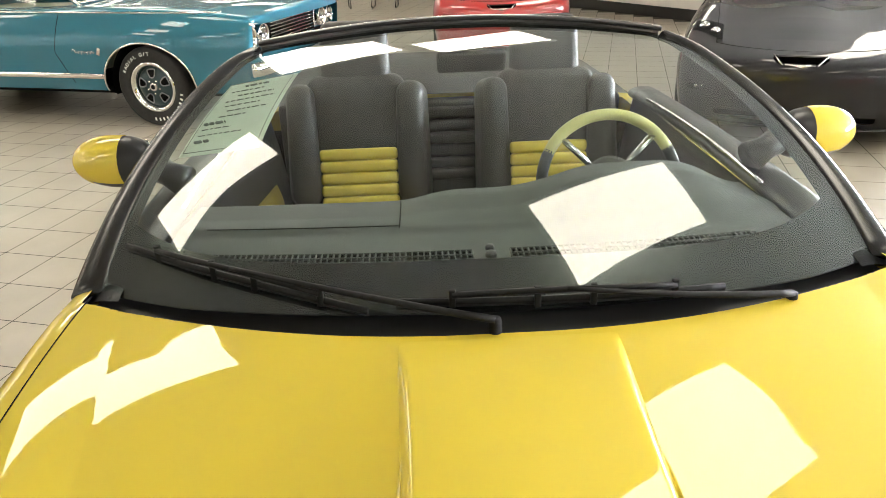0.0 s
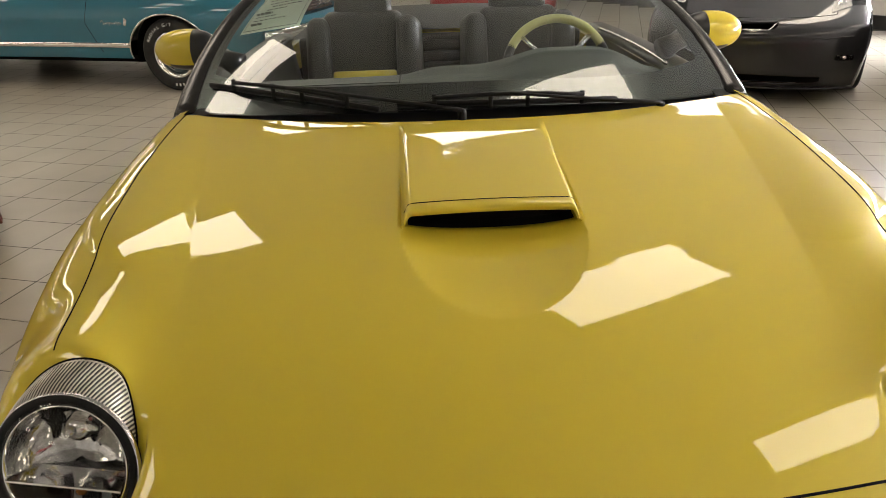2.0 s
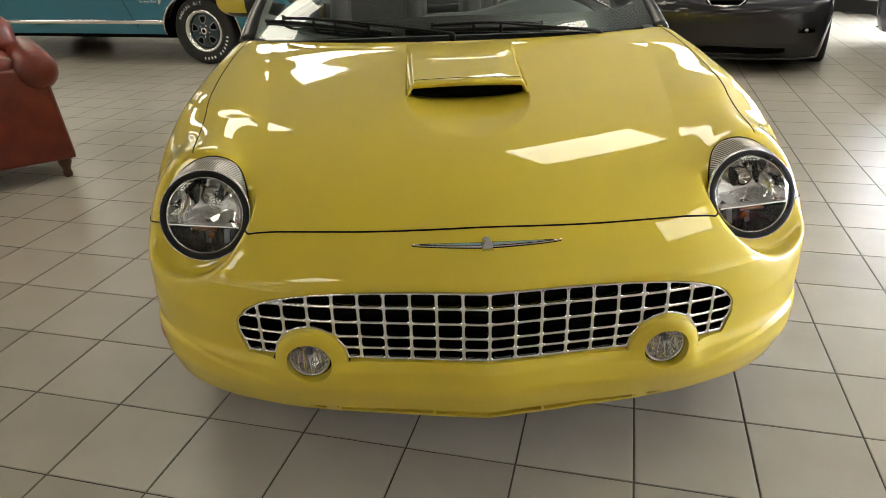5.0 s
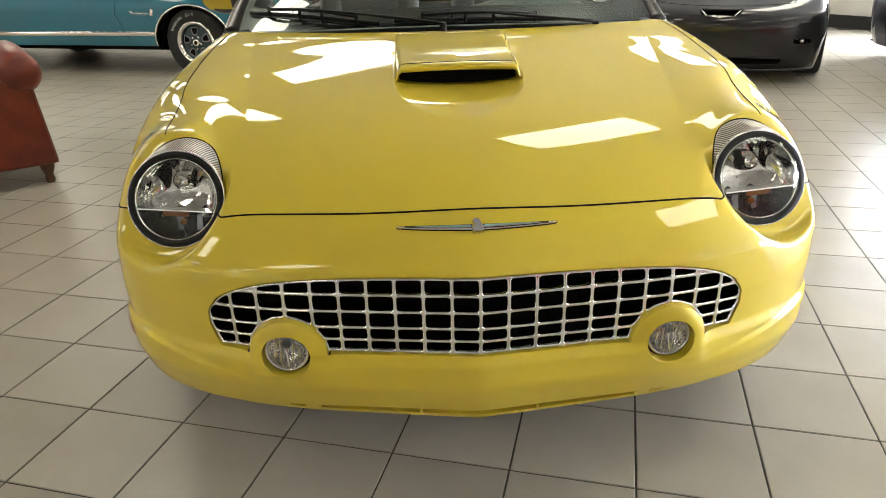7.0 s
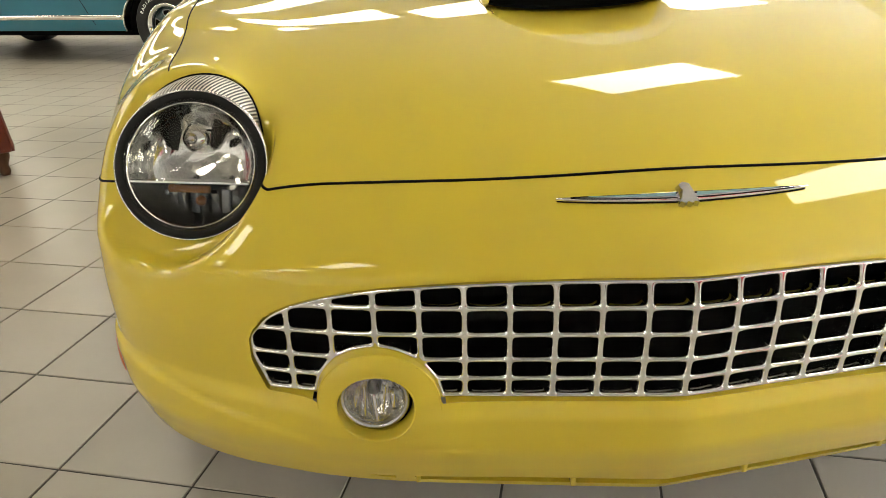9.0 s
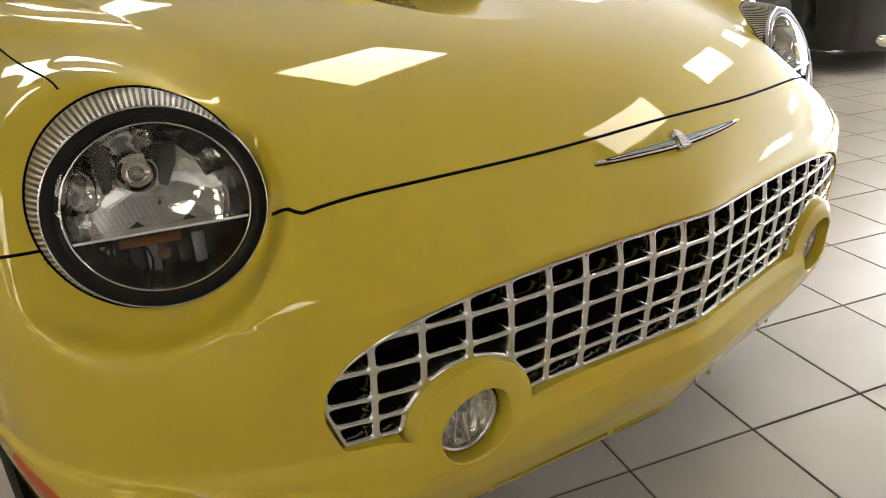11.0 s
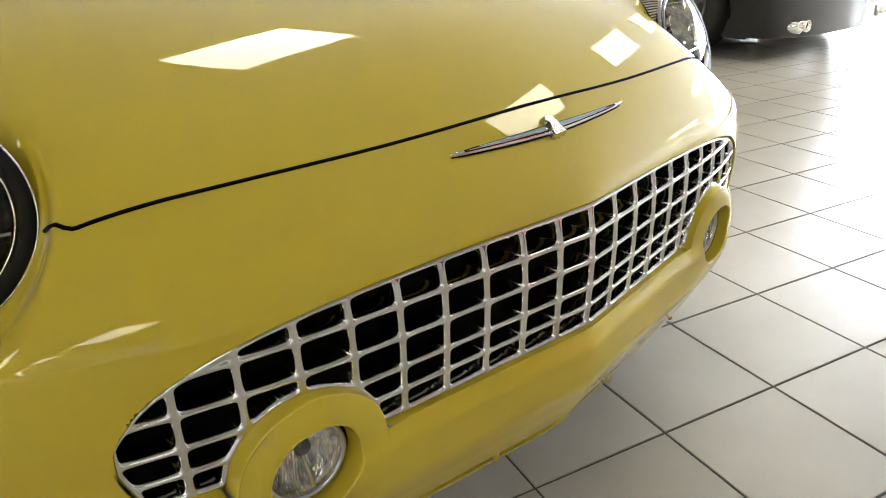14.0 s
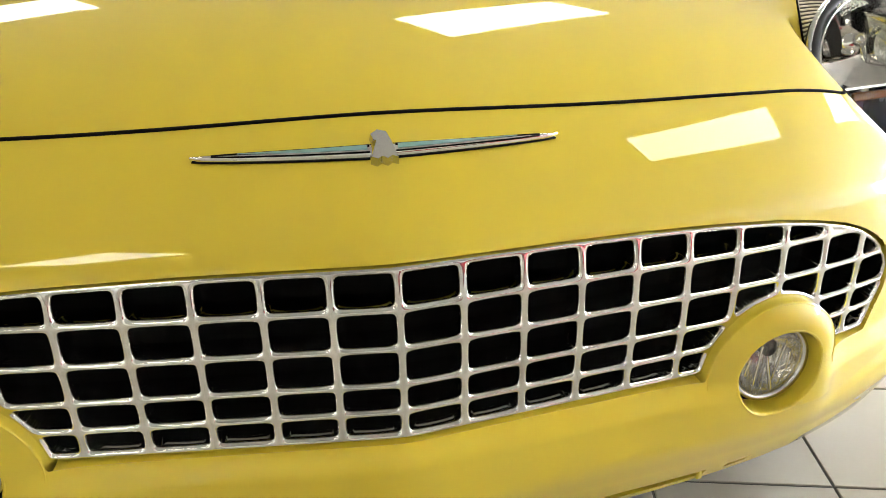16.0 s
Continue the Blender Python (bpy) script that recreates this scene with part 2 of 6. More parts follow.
GROUT = grain(material("grout", rough=0.85), (0.045, 0.041, 0.035), (0.08, 0.073, 0.064), 40)
floor = slab("floor", A0, A1, B0, B1, -0.2, -0.0030, GROUT, "floor", "pale grey glazed tile floor with dark joints")
slab("ceiling", A0, A1, B0, B1, CEIL, CEIL + 0.2, CEILM, "ceiling", "cream ceiling of square boards with lit panels")
slab("wall_north", A0, A1, B1, B1 + 0.2, 0, CEIL, WALLP, "wall", "cream painted far wall")
slab("wall_west", A0 - 0.2, A0, B0, B1, 0, CEIL, WALLP, "wall", "cream painted side wall")
slab("wall_south", A0, A1, B0 - 0.2, B0, 0, CEIL, WALLP, "wall", "cream painted wall")
slab("wall_east", A1, A1 + 0.2, 4.2, B1, 0, CEIL, WALLP, "wall", "white painted wall with a black baseboard")
slab("baseboard", A1 - 0.02, A1 - 0.001, 4.2, B1, 0, 0.18, BASEB, "baseboard", "black baseboard along the white wall")
slab("baseboard_north", A0, A1 - 0.03, B1 - 0.02, B1 - 0.001, 0, 0.18, BASEB, "baseboard", "black baseboard along the far wall")
# shop windows: black base, posts and panes
slab("wall_window_base", A1, A1 + 0.2, B0, 4.2, 0, 0.42, BASEB, "wall", "black base under the shop windows")
slab("wall_window_head", A1, A1 + 0.2, B0, 4.2, 2.55, CEIL, WALLP, "wall", "cream head over the shop windows")
win = slab("window_1", A1 + 0.02, A1 + 0.12, B0, 4.2, 0.42, 0.48, BASEB, "window", "tall shop window with dark frames")
slab("window_frame", A1 + 0.02, A1 + 0.12, B0, 4.2, 2.49, 2.55, BASEB, "", "", win)
for k in range(7):
    b = B0 + 0.05 + k * 2.02
    slab("window_post", A1 + 0.02, A1 + 0.12, b - 0.04, b + 0.04, 0.48, 2.49, BASEB, "", "", win)
    if k < 6:
        pane = slab("pane", A1 + 0.065, A1 + 0.071, b + 0.04, b + 1.98, 0.48, 2.49, PANE, "", "", win)
        pane.visible_shadow = False
# pale street and sky beyond the windows
DAY = material("daylight_backdrop", (0.88, 0.92, 0.97), 1.0, emit=DAY_POWER)
slab("backdrop", A1 + 1.4, A1 + 1.45, B0 - 4, 9.0, -0.1, 4.5, DAY, "backdrop", "bright daylight outside the shop windows")

grid_m = pose(0.396, 0.074, 0, 0, 0, TURN)
# some panels stand off the even grid
MOVED = {(-1, 1): (-0.2, 3.35), (0, 1): (1.65, 4.85), (1, 1): (5.0, 3.5), (1, 0): (2.95, 4.5)}
for i in range(-4, 4):
    for j in range(-4, 8):
        a, b = LAMP_A + LAMP_DA * i, LAMP_B + LAMP_DB * j
        a, b = MOVED.get((i, j), (a, b))
        if (i, j) in ((-1, 0), (-1, -1)) or j < -1 and i < 2:
            continue
        if A0 + 0.8 < a < A1 - 0.8 and B0 + 0.8 < b < B1 - 0.8:
            m = room_m @ pose(a, b, CEIL)
            lamp = part("ceiling_light", box((1.12, 0.545, 0.012), (0, 0, -0.006)), LAMP, smooth=False, m=m)
            tagged(lamp, "lit flush ceiling light panel", "ceiling light", "ceiling lights")
            for sx, sy, lx, ly in ((0, 1, 1.18, 0.03), (0, -1, 1.18, 0.03), (1, 0, 0.03, 0.545), (-1, 0, 0.03, 0.545)):
                part("frame", box((lx, ly, 0.02), (sx * 0.575, sy * 0.2875, -0.01), 0.003), FRAMEW, lamp, smooth=False)

# ---------------------------------------------------------------- the yellow car: body surface
def smax(a, b, k):
    return 0.5 * (a + b + np.sqrt((a - b) ** 2 + k * k))


WHEEL_Y, WHEEL_R, WHEEL_X = 0.86, 0.333, 0.80
FOG_X, FOG_Z = 0.425, 0.451
REAR_Y = WHEEL_Y + 2.72


# the headlamp's middle, and its frame: right, up and ahead (it leans back and turns outwards)
LAMP_AT = np.array([0.698, 0.302, 0.742])
LAMP_TURN = pose(0, 0, 0, -15, 0, 14)
LAMP_U, LAMP_W, LAMP_N = (np.array(LAMP_TURN.to_3x3() @ Vector(a)) for a in ((1, 0, 0), (0, 0, 1), (0, -1, 0)))


OPEN_U, OPEN_W, OPEN_RU, OPEN_RW = -0.003, 0.0105, 0.1225, 0.1260     # the opening for the lamp


def nose_y(ax, z):
    """The fascia's distance back from the nose at a height."""
    soft = 0.012 + 0.10 * np.clip((z - 0.635) / 0.06, 0, 1)
    plan = 0.122 * np.sqrt(ax * ax + soft * soft) - 0.05 * soft + 0.62 * np.maximum(ax - 0.3, 0) ** 2.5 - 0.004
    prof = curve_at([(0.15, 0.10), (0.22, 0.075), (0.27, 0.042), (0.33, 0.010), (0.385, -0.010), (0.425, -0.010), (0.457, 0.0), (0.55, -0.004), (0.638, 0.0), (0.68, 0.02), (0.728, 0.06), (0.80, 0.15), (0.9, 0.36)], z)
    return plan + prof + 0.75 * np.maximum(z - 0.63, 0) * ax ** 2


def crease_x(y):
    return 0.472 + 0.165 * y


FOLD = -0.10          # the hood's outer strip against its middle


def dish(ax, y):
    """The hollow that falls evenly into the scoop's mouth."""
    half = np.sqrt(np.maximum(1 - (ax / 0.183) ** 2, 0))
    return 0.024 * np.maximum(half - np.maximum(0.73 - y, 0) / 0.305, 0) * np.clip((1.0 - y) * 5, 0, 1)


def hood_z(ax, y):
    mid = curve_at([(-0.1, 0.70), (0.1, 0.787), (0.2, 0.829), (0.3, 0.861), (0.5, 0.899), (0.71, 0.929), (1.0, 0.966), (1.25, 0.998), (1.45, 1.01), (1.7, 0.99), (2.0, 0.97), (3.2, 0.96), (4.0, 0.95), (4.6, 0.90), (4.8, 0.86)], y)
    crown = curve_at([(0.1, 0.03), (0.4, 0.02), (0.8, 0.028), (1.2, 0.022), (1.45, 0.004), (1.65, -0.012), (2.0, 0.03)], y)
    out = ax - crease_x(y)
    out = 0.5 * (out + np.sqrt(out * out + 2e-6))
    fold = FOLD * (1 + 0.6 * np.clip((0.95 - y) / 0.5, 0, 1)) * out * np.clip((y - 0.1) * 4, 0, 1) * np.clip((1.9 - y) * 2, 0, 1)
    return mid - crown * ax ** 2 - fold - dish(ax, y)


def side_x(y, z):
    plan = curve_at([(0.0, 0.862), (0.4, 0.908), (0.65, 0.932), (0.9, 0.942), (1.3, 0.938), (1.7, 0.932), (2.2, 0.92), (3.0, 0.915), (3.6, 0.925), (4.2, 0.90), (4.7, 0.84)], y)
    prof = curve_at([(0.1, -0.08), (0.2, -0.045), (0.36, -0.012), (0.5, 0.0), (0.65, -0.01), (0.8, -0.022), (0.9, -0.034), (1.0, -0.05)], z)
    tuck = 0.013 * np.exp(-((z - 0.76) / 0.10) ** 2) * np.clip((0.75 - y) * 2.5, 0, 1)
    return plan + prof - tuck


def ledge(ax, z):
    """The bumper's lower part stands out a little below a line that falls towards the middle."""
    line = 0.462 - 0.055 * np.clip((0.86 - ax) / 0.26, 0, 1.5)
    t = np.clip((line - z) / 0.016, 0, 1)
    return 0.006 * t * t * (3 - 2 * t) * np.clip((ax - 0.50) / 0.15, 0, 1)


def body(x, y, z):
    ax = np.sqrt(x * x + 1e-6)
    lip = ledge(ax, z) * np.clip((0.75 - y) * 5, 0, 1)
    front = (nose_y(ax, z) - y) * 0.85 - lip
    back = y - (4.73 - 0.25 * ax ** 2 - 0.3 * np.maximum(0.6 - z, 0) ** 2)
    top = z - hood_z(ax, y)
    side = ax - side_x(y, z) - lip
    f = smax(smax(front, top, 0.06), side, 0.09)
    # the lip round the fog lamp
    low = np.minimum(z - FOG_Z, 0)
    visor = 0.046 - 0.15 * (z - FOG_Z) + 0.6 * np.maximum(-low - 0.05, 0)
    fog = smax(np.hypot(ax - FOG_X, np.maximum(z - FOG_Z, 0) + 0.3 * low) - 0.075, visor - y, 0.03)
    f = -smax(-f, -fog, 0.03)
    # the headlamp's pod runs back into the fender
    q = np.stack([ax - LAMP_AT[0], y - LAMP_AT[1], z - LAMP_AT[2]], -1)
    along = -(q @ LAMP_N)
    run = np.maximum(y - LAMP_AT[1], 0)
    pod = np.sqrt(((ax - LAMP_AT[0] - 0.05 * run) / 1.0) ** 2 + (z - LAMP_AT[2] + 0.01 - 0.03 * run) ** 2) - 0.150
    u, w = q @ LAMP_U, q @ LAMP_W
    collar = 0.009 + 0.26 * w + 0.06 * u
    pod = smax(pod, collar - along, 0.02)
    pod = smax(pod, y - 1.2, 0.2)
    f = -smax(-f, -pod, 0.045)
    # the scalloped bed in front of the lamp
    bed = smax(np.sqrt((u - 0.012) ** 2 + (w - 0.012) ** 2) - 0.161, along - collar + 0.004, 0.02)
    f = smax(f, -bed, 0.016)
    return smax(f, back, 0.15)


def cast(o, d, far=1.6, body=body):
    """Where rays from inside first leave the body: a march, then bisection."""
    lo, hi = np.zeros(len(o)), np.full(len(o), far)
    open_ = np.ones(len(o), bool)
    for step in np.linspace(0.05, far, 36):
        p = o[open_] + d[open_] * step
        out = body(p[:, 0], p[:, 1], p[:, 2]) >= 0
        k = np.flatnonzero(open_)
        hi[k[out]] = step
        lo[k[~out]] = step
        open_[k[out]] = False
    for _ in range(20):
        mid = (lo + hi) / 2
        p = o + d * mid[:, None]
        inside = body(p[:, 0], p[:, 1], p[:, 2]) < 0
        lo, hi = np.where(inside, mid, lo), np.where(inside, hi, mid)
    return o + d * lo[:, None]


def slopes(p, body=body):
    e = 1e-3
    g = np.stack([body(*(p + e * a).T) - body(*(p - e * a).T) for a in np.eye(3)], 1)
    return g / np.linalg.norm(g, axis=1, keepdims=True)


def rim(s):
    """The inner line from the nose's middle round the corner and along the side: place and way out."""
    s = np.asarray(s, float)
    front, arc, side = 0.42, math.pi / 2 * 0.12, 3.65
    x, y, a = np.zeros_like(s), np.zeros_like(s), np.zeros_like(s)
    k = s < front
    x[k], y[k], a[k] = s[k], 0.45, -math.pi / 2
    k = (s >= front) & (s < front + arc)
    q = -math.pi / 2 + (s[k] - front) / 0.12
    x[k], y[k], a[k] = front + 0.12 * np.cos(q), 0.57 + 0.12 * np.sin(q), q
    k = (s >= front + arc) & (s < front + arc + side)
    x[k], y[k], a[k] = front + 0.12, 0.57 + s[k] - front - arc, 0
    k = s >= front + arc + side
    q = np.minimum((s[k] - front - arc - side) / 0.12, math.pi / 2)
    x[k] = front + 0.12 * np.cos(q) - np.maximum(s[k] - 2 * arc - front - side, 0)
    y[k], a[k] = 0.57 + side + 0.12 * np.sin(q), q
    return x, y, a


ARC = math.pi / 2 * 0.12
S_ALL = np.r_[np.linspace(0, 0.42, 110), np.linspace(0.42, 0.42 + ARC, 190)[1:], np.linspace(0.42 + ARC, 1.9, 170)[1:], np.linspace(1.9, 0.42 + ARC + 3.65, 80)[1:], np.linspace(0.42 + ARC + 3.65, 0.84 + 2 * ARC + 3.65, 60)[1:]]
V_ALL = np.radians(np.r_[np.linspace(-62, 90, 260)])


def shell_points(s, v):
    x, y, a = rim(s)
    o = np.stack([x, y, np.full_like(x, 0.5)], 1)
    d = np.stack([np.cos(a) * np.cos(v), np.sin(a) * np.cos(v), np.sin(v)], 1)
    return cast(o, d)


def grille_edge(x, z, grow=0.0):
    """Below zero inside the grille's opening; grow widens it but for the arches over the fog lamps."""
    x = np.abs(x)
    top = curve_at([(0.0, 0.637), (0.15, 0.636), (0.3, 0.632), (0.4, 0.625), (0.47, 0.614), (0.52, 0.600), (0.56, 0.580), (0.587, 0.553), (0.598, 0.53), (0.60, 0.50)], x)
    d = np.maximum(np.maximum(z - top, 0.457 - z), x - 0.598)
    d = np.maximum(d, (x - 0.578 - (z - 0.455) * 0.35) * 0.94)
    return np.maximum(d - grow, 0.0865 - np.hypot(x - 0.4205, z - 0.450))


def bumper_z(x, y):
    """The bumper's lower edge."""
    x = np.abs(x)
    return curve_at([(0.0, 0.256), (0.12, 0.261), (0.3, 0.272), (0.5, 0.282), (0.6, 0.286), (0.75, 0.285), (0.85, 0.30), (1.0, 0.305)], x) + 0.04 * np.clip((y - 0.25) / 0.25, 0, 1) ** 1.5


def slot_z(x):
    """The middle of the thin air slot above the bumper's lower edge."""
    x = np.abs(x)
    return 0.280 + curve_at([(0.0, 0.0), (0.12, 0.004), (0.3, 0.011), (0.5, 0.016), (0.6, 0.018)], x)


def lamp_uw(p):
    q = np.stack([np.abs(p[:, 0]), p[:, 1], p[:, 2]], 1) - LAMP_AT
    return q @ LAMP_U, q @ LAMP_W, q @ LAMP_N


def hole(p):
    """Below zero inside the openings of the body: wheel arches, grille, lamps, cockpit."""
    x, y, z = np.abs(p[:, 0]), p[:, 1], p[:, 2]
    arch = np.hypot(y - WHEEL_Y, z - WHEEL_R) - 0.378
    arch2 = np.hypot(y - REAR_Y, z - WHEEL_R) - 0.372
    arch = np.where((x > 0.55), np.minimum(arch, arch2), 1)
    d = np.minimum(arch, z - bumper_z(x, np.where(y > 2, 0, y)))
    d = np.minimum(d, np.where(y < 0.3, grille_edge(x, z, 0.003), 1))
    slot = np.maximum(np.abs(z - slot_z(x)) - 0.0095 * np.clip(1 - (x / 0.50) ** 2, 0, 1) ** 0.7, x - 0.50)
    d = np.minimum(d, np.where((y < 0.3) & (z < 0.4), slot, 1))
    d = np.minimum(d, np.where(y < 0.25, np.hypot(x - FOG_X, z - FOG_Z) - 0.0535, 1))
    u, w, n = lamp_uw(p)
    d = np.minimum(d, np.where((y < 0.55) & (z > 0.55), (np.hypot((u - OPEN_U) / OPEN_RU, (w - OPEN_W) / OPEN_RW) - 1) * 0.12, 1))
    base = 1.245 + 0.33 * np.maximum(x - 0.05, 0) ** 2.0
    cockpit = np.maximum(np.maximum(np.maximum(base - y, y - 3.2), x - np.where(y < 1.75, 0.80, 0.74)), 0.8 - z)
    return np.minimum(d, cockpit)


S2, V2 = (g.ravel() for g in np.meshgrid(S_ALL, V_ALL, indexing="ij"))
P2 = shell_points(S2, V2)
nS, nV = len(S_ALL), len(V_ALL)
D2 = hole(P2).reshape(nS, nV)
# points just inside an opening slide out to its edge
near = np.zeros_like(D2, bool)
near[1:] |= D2[:-1] > 0
near[:-1] |= D2[1:] > 0
near[:, 1:] |= D2[:, :-1] > 0
near[:, :-1] |= D2[:, 1:] > 0
near = (near & (D2 <= 0)).ravel()
s, v = S2[near].copy(), V2[near].copy()
for _ in range(6):
    e = 1e-4
    d0, ds, dv = hole(shell_points(s, v)), hole(shell_points(s + e, v)), hole(shell_points(s, v + e))
    gs, gv = (ds - d0) / e, (dv - d0) / e
    q = np.clip(d0 / (gs ** 2 + gv ** 2 + 1e-9), -0.05, 0.05)
    s, v = s - q * gs, v - q * gv
P2[near] = shell_points(s, v)
N2 = slopes(P2)
OK = (D2 > 0).ravel() | near


def quads(nu, nv, ok):
    i, j = np.meshgrid(np.arange(nu - 1), np.arange(nv - 1), indexing="ij")
    a = (i * nv + j).ravel()
    f = np.stack([a, a + nv, a + nv + 1, a + 1], 1)
    return f[ok[f].all(1)]


def sheet(name, pts, nor, faces, mat, parent, label="", mirror=True):
    """One mesh from shell points and their slopes, with its mirror image."""
    used = np.unique(faces)
    back = np.full(len(pts), -1)
    back[used] = np.arange(len(used))
    p, n, f = pts[used], nor[used], back[faces]
    if mirror:
        flip = np.array([-1.0, 1, 1])
        f = np.concatenate([f, f[:, ::-1] + len(p)])
        p, n = np.concatenate([p, p * flip]), np.concatenate([n, n * flip])
    me = bpy.data.meshes.new(name)
    me.from_pydata(p.tolist(), [], f.tolist())
    me.polygons.foreach_set("use_smooth", [True] * len(me.polygons))
    me.normals_split_custom_set_from_vertices(n.tolist())
    me.materials.append(mat)
    ob = new(name, me)
    ob.parent = parent
    if label:
        tagged(ob, label)
    return ob


def on_body(x, y):
    """The place on the body's top at a plan position."""
    x, y = np.atleast_1d(np.asarray(x, float)), np.atleast_1d(np.asarray(y, float))
    lo, hi = np.full(x.shape, 0.3), np.full(x.shape, 1.2)
    for _ in range(30):
        m = (lo + hi) / 2
        inside = body(x, y, m) < 0
        lo, hi = np.where(inside, m, lo), np.where(inside, hi, m)
    return np.stack([x, y, lo], 1)


def on_front(x, z):
    """The place on the fascia or the corner at a height: rays from the middle, fanning to the corner."""
    x, z = np.atleast_1d(np.asarray(x, float)), np.atleast_1d(np.asarray(z, float))
    o = np.stack([x, np.full_like(x, 0.45), z], 1)
    return cast(o, np.tile([0.0, -1, 0], (len(x), 1)), 0.8)


def on_side(y, z, s=1):
    y, z = np.atleast_1d(np.asarray(y, float)), np.atleast_1d(np.asarray(z, float))
    o = np.stack([np.full_like(y, 0.45), y, z], 1)
    return cast(o, np.tile([1.0, 0, 0], (len(y), 1)), 0.8) * np.array([s, 1, 1])


car = thing("convertible_car", "yellow two-seat convertible with an egg-crate chrome grille", "car")

# panels: bumper cover, fenders, hood, doors with rear body
SEAM_X = [(0.40, 0.733), (0.6, 0.757), (0.85, 0.783), (1.05, 0.796), (1.25, 0.797), (1.46, 0.788)]


def hood_front(ax):
    return 0.117 + 0.206 * ax ** 2


def panel_of(c):
    """0 bumper cover, 1 hood, 2 fender, 3 rear body."""
    ax, y, z = np.abs(c[:, 0]), c[:, 1], c[:, 2]
    u, w, n = lamp_uw(c)
    inner = (ax < curve_at(SEAM_X, y)) & (y < 1.47) & (z > 0.68)
    front = y < hood_front(np.minimum(ax, 0.60))
    split = 0.711 - 0.155 * np.clip(y - 0.3, 0, 0.4)
    k = np.where(z < split, 0, 2)
    k = np.where(inner & ~front & (z > 0.715), 1, k)
    k = np.where((ax < 0.62) & front, 0, k)
    k = np.where((k == 0) & (y > 0.75), 2, k)
    return np.where(y > 1.72, 3, k)


hx, hy = np.linspace(0, 0.54, 110), np.linspace(0.45, 4.22, 520)
X3, Y3 = (g.ravel() for g in np.meshgrid(hx, hy, indexing="ij"))
P3 = cast(np.stack([X3, Y3, np.full_like(X3, 0.6)], 1), np.tile([0.0, 0, 1.0], (len(X3), 1)))
# the cockpit's front edge follows the hood's rear edge
near3 = np.zeros(len(X3), bool).reshape(len(hx), len(hy))
D3 = hole(P3).reshape(len(hx), len(hy))
near3[:, 1:] |= (D3[:, :-1] > 0) & (D3[:, 1:] <= 0)
near3 = near3.ravel()
yy = Y3[near3].copy()
for _ in range(5):
    q = np.stack([X3[near3], yy, np.full_like(yy, 0.99)], 1)
    yy = yy + np.clip(hole(q), -0.02, 0.02) * np.where(yy < 2, 1, -1)
P3[near3] = on_body(X3[near3], yy)
F3 = quads(len(hx), len(hy), (D3 > 0).ravel() | near3)
F2 = quads(nS, nV, OK)
PA, NA = np.concatenate([P2, P3]), np.concatenate([N2, slopes(P3)])
FA = np.concatenate([F2, F3 + len(P2)])
KIND = panel_of(PA[FA].mean(1))
sheet("bumper_cover", PA, NA, FA[KIND == 0], YELLOW, car, "smooth yellow bumper cover round the grille")
hood = sheet("hood", PA, NA, FA[KIND == 1], YELLOW, car, "glossy yellow hood with a raised air scoop")
for sx in (1, -1):
    flip = np.array([sx, 1.0, 1])
    f = FA[KIND == 2]
    sheet("fender", PA * flip, NA * flip, f if sx > 0 else f[:, ::-1], YELLOW, car, "glossy yellow front fender", mirror=False)
sheet("rear_body", PA, NA, FA[KIND == 3], YELLOW, car)


def seam(points, r=0.0015, name="panel_gap"):
    part(name, sweep([tuple(p) for p in points], r, 6), GAP, car)


ax_ = np.linspace(-0.556, 0.556, 140)
seam(on_body(ax_, hood_front(np.abs(ax_))), 0.0023)
for sx in (1, -1):
    flip = np.array([sx, 1, 1])
    yy = np.linspace(0.42, 1.45, 90)
    seam(on_body(curve_at(SEAM_X, yy), yy) * flip)
    yy = np.linspace(0.325, 0.70, 90)
    seam(on_side(yy, 0.711 - 0.155 * np.clip(yy - 0.3, 0, 0.4)) * flip, 0.0019)
    corner = on_body([0.560, 0.565, 0.569, 0.571, 0.572], [0.1825, 0.188, 0.198, 0.212, 0.235])
    seam(np.concatenate([on_body([0.552, 0.556], hood_front(np.array([0.552, 0.556]))), corner]) * flip, 0.0024)
    # the door's front edge
    zz = np.linspace(0.30, 0.93, 20)
    seam(on_side(1.74 + 0 * zz, zz) * flip, 0.002)

# the skin turns inwards round the grille's opening, the slot and the lower edge
E_ = np.sort(np.concatenate([FA[:, [0, 1]], FA[:, [1, 2]], FA[:, [2, 3]], FA[:, [3, 0]]]), 1)
E_, count = np.unique(E_, axis=0, return_counts=True)
E_ = E_[count == 1]
at_edge = (np.abs(grille_edge(PA[:, 0], PA[:, 2], 0.003)) < 0.003) & (PA[:, 1] < 0.25)
low = (PA[:, 2] < 0.34) & (PA[:, 1] < 0.28)
arch_ = np.hypot(PA[:, 0] - 0.4205, PA[:, 2] - 0.450) < 0.0895
E_ = E_[((at_edge & ~arch_)[E_].all(1) | low[E_].all(1))]
used = np.unique(E_)
slot_of = np.full(len(PA), -1)
slot_of[used] = np.arange(len(used))
p0 = PA[used] + np.array([0.0, 0.0002, 0])
p1 = p0 + np.array([0.0, 0.030, 0])
pp = np.concatenate([p0, p1])
ff = np.concatenate([slot_of[E_], slot_of[E_[:, ::-1]] + len(used)], 1)
pp, ff = np.concatenate([pp, pp * np.array([-1.0, 1, 1])]), np.concatenate([ff, ff[:, ::-1] + len(pp)])
me = bpy.data.meshes.new("bumper_return")
me.from_pydata(pp.tolist(), [], ff.tolist())
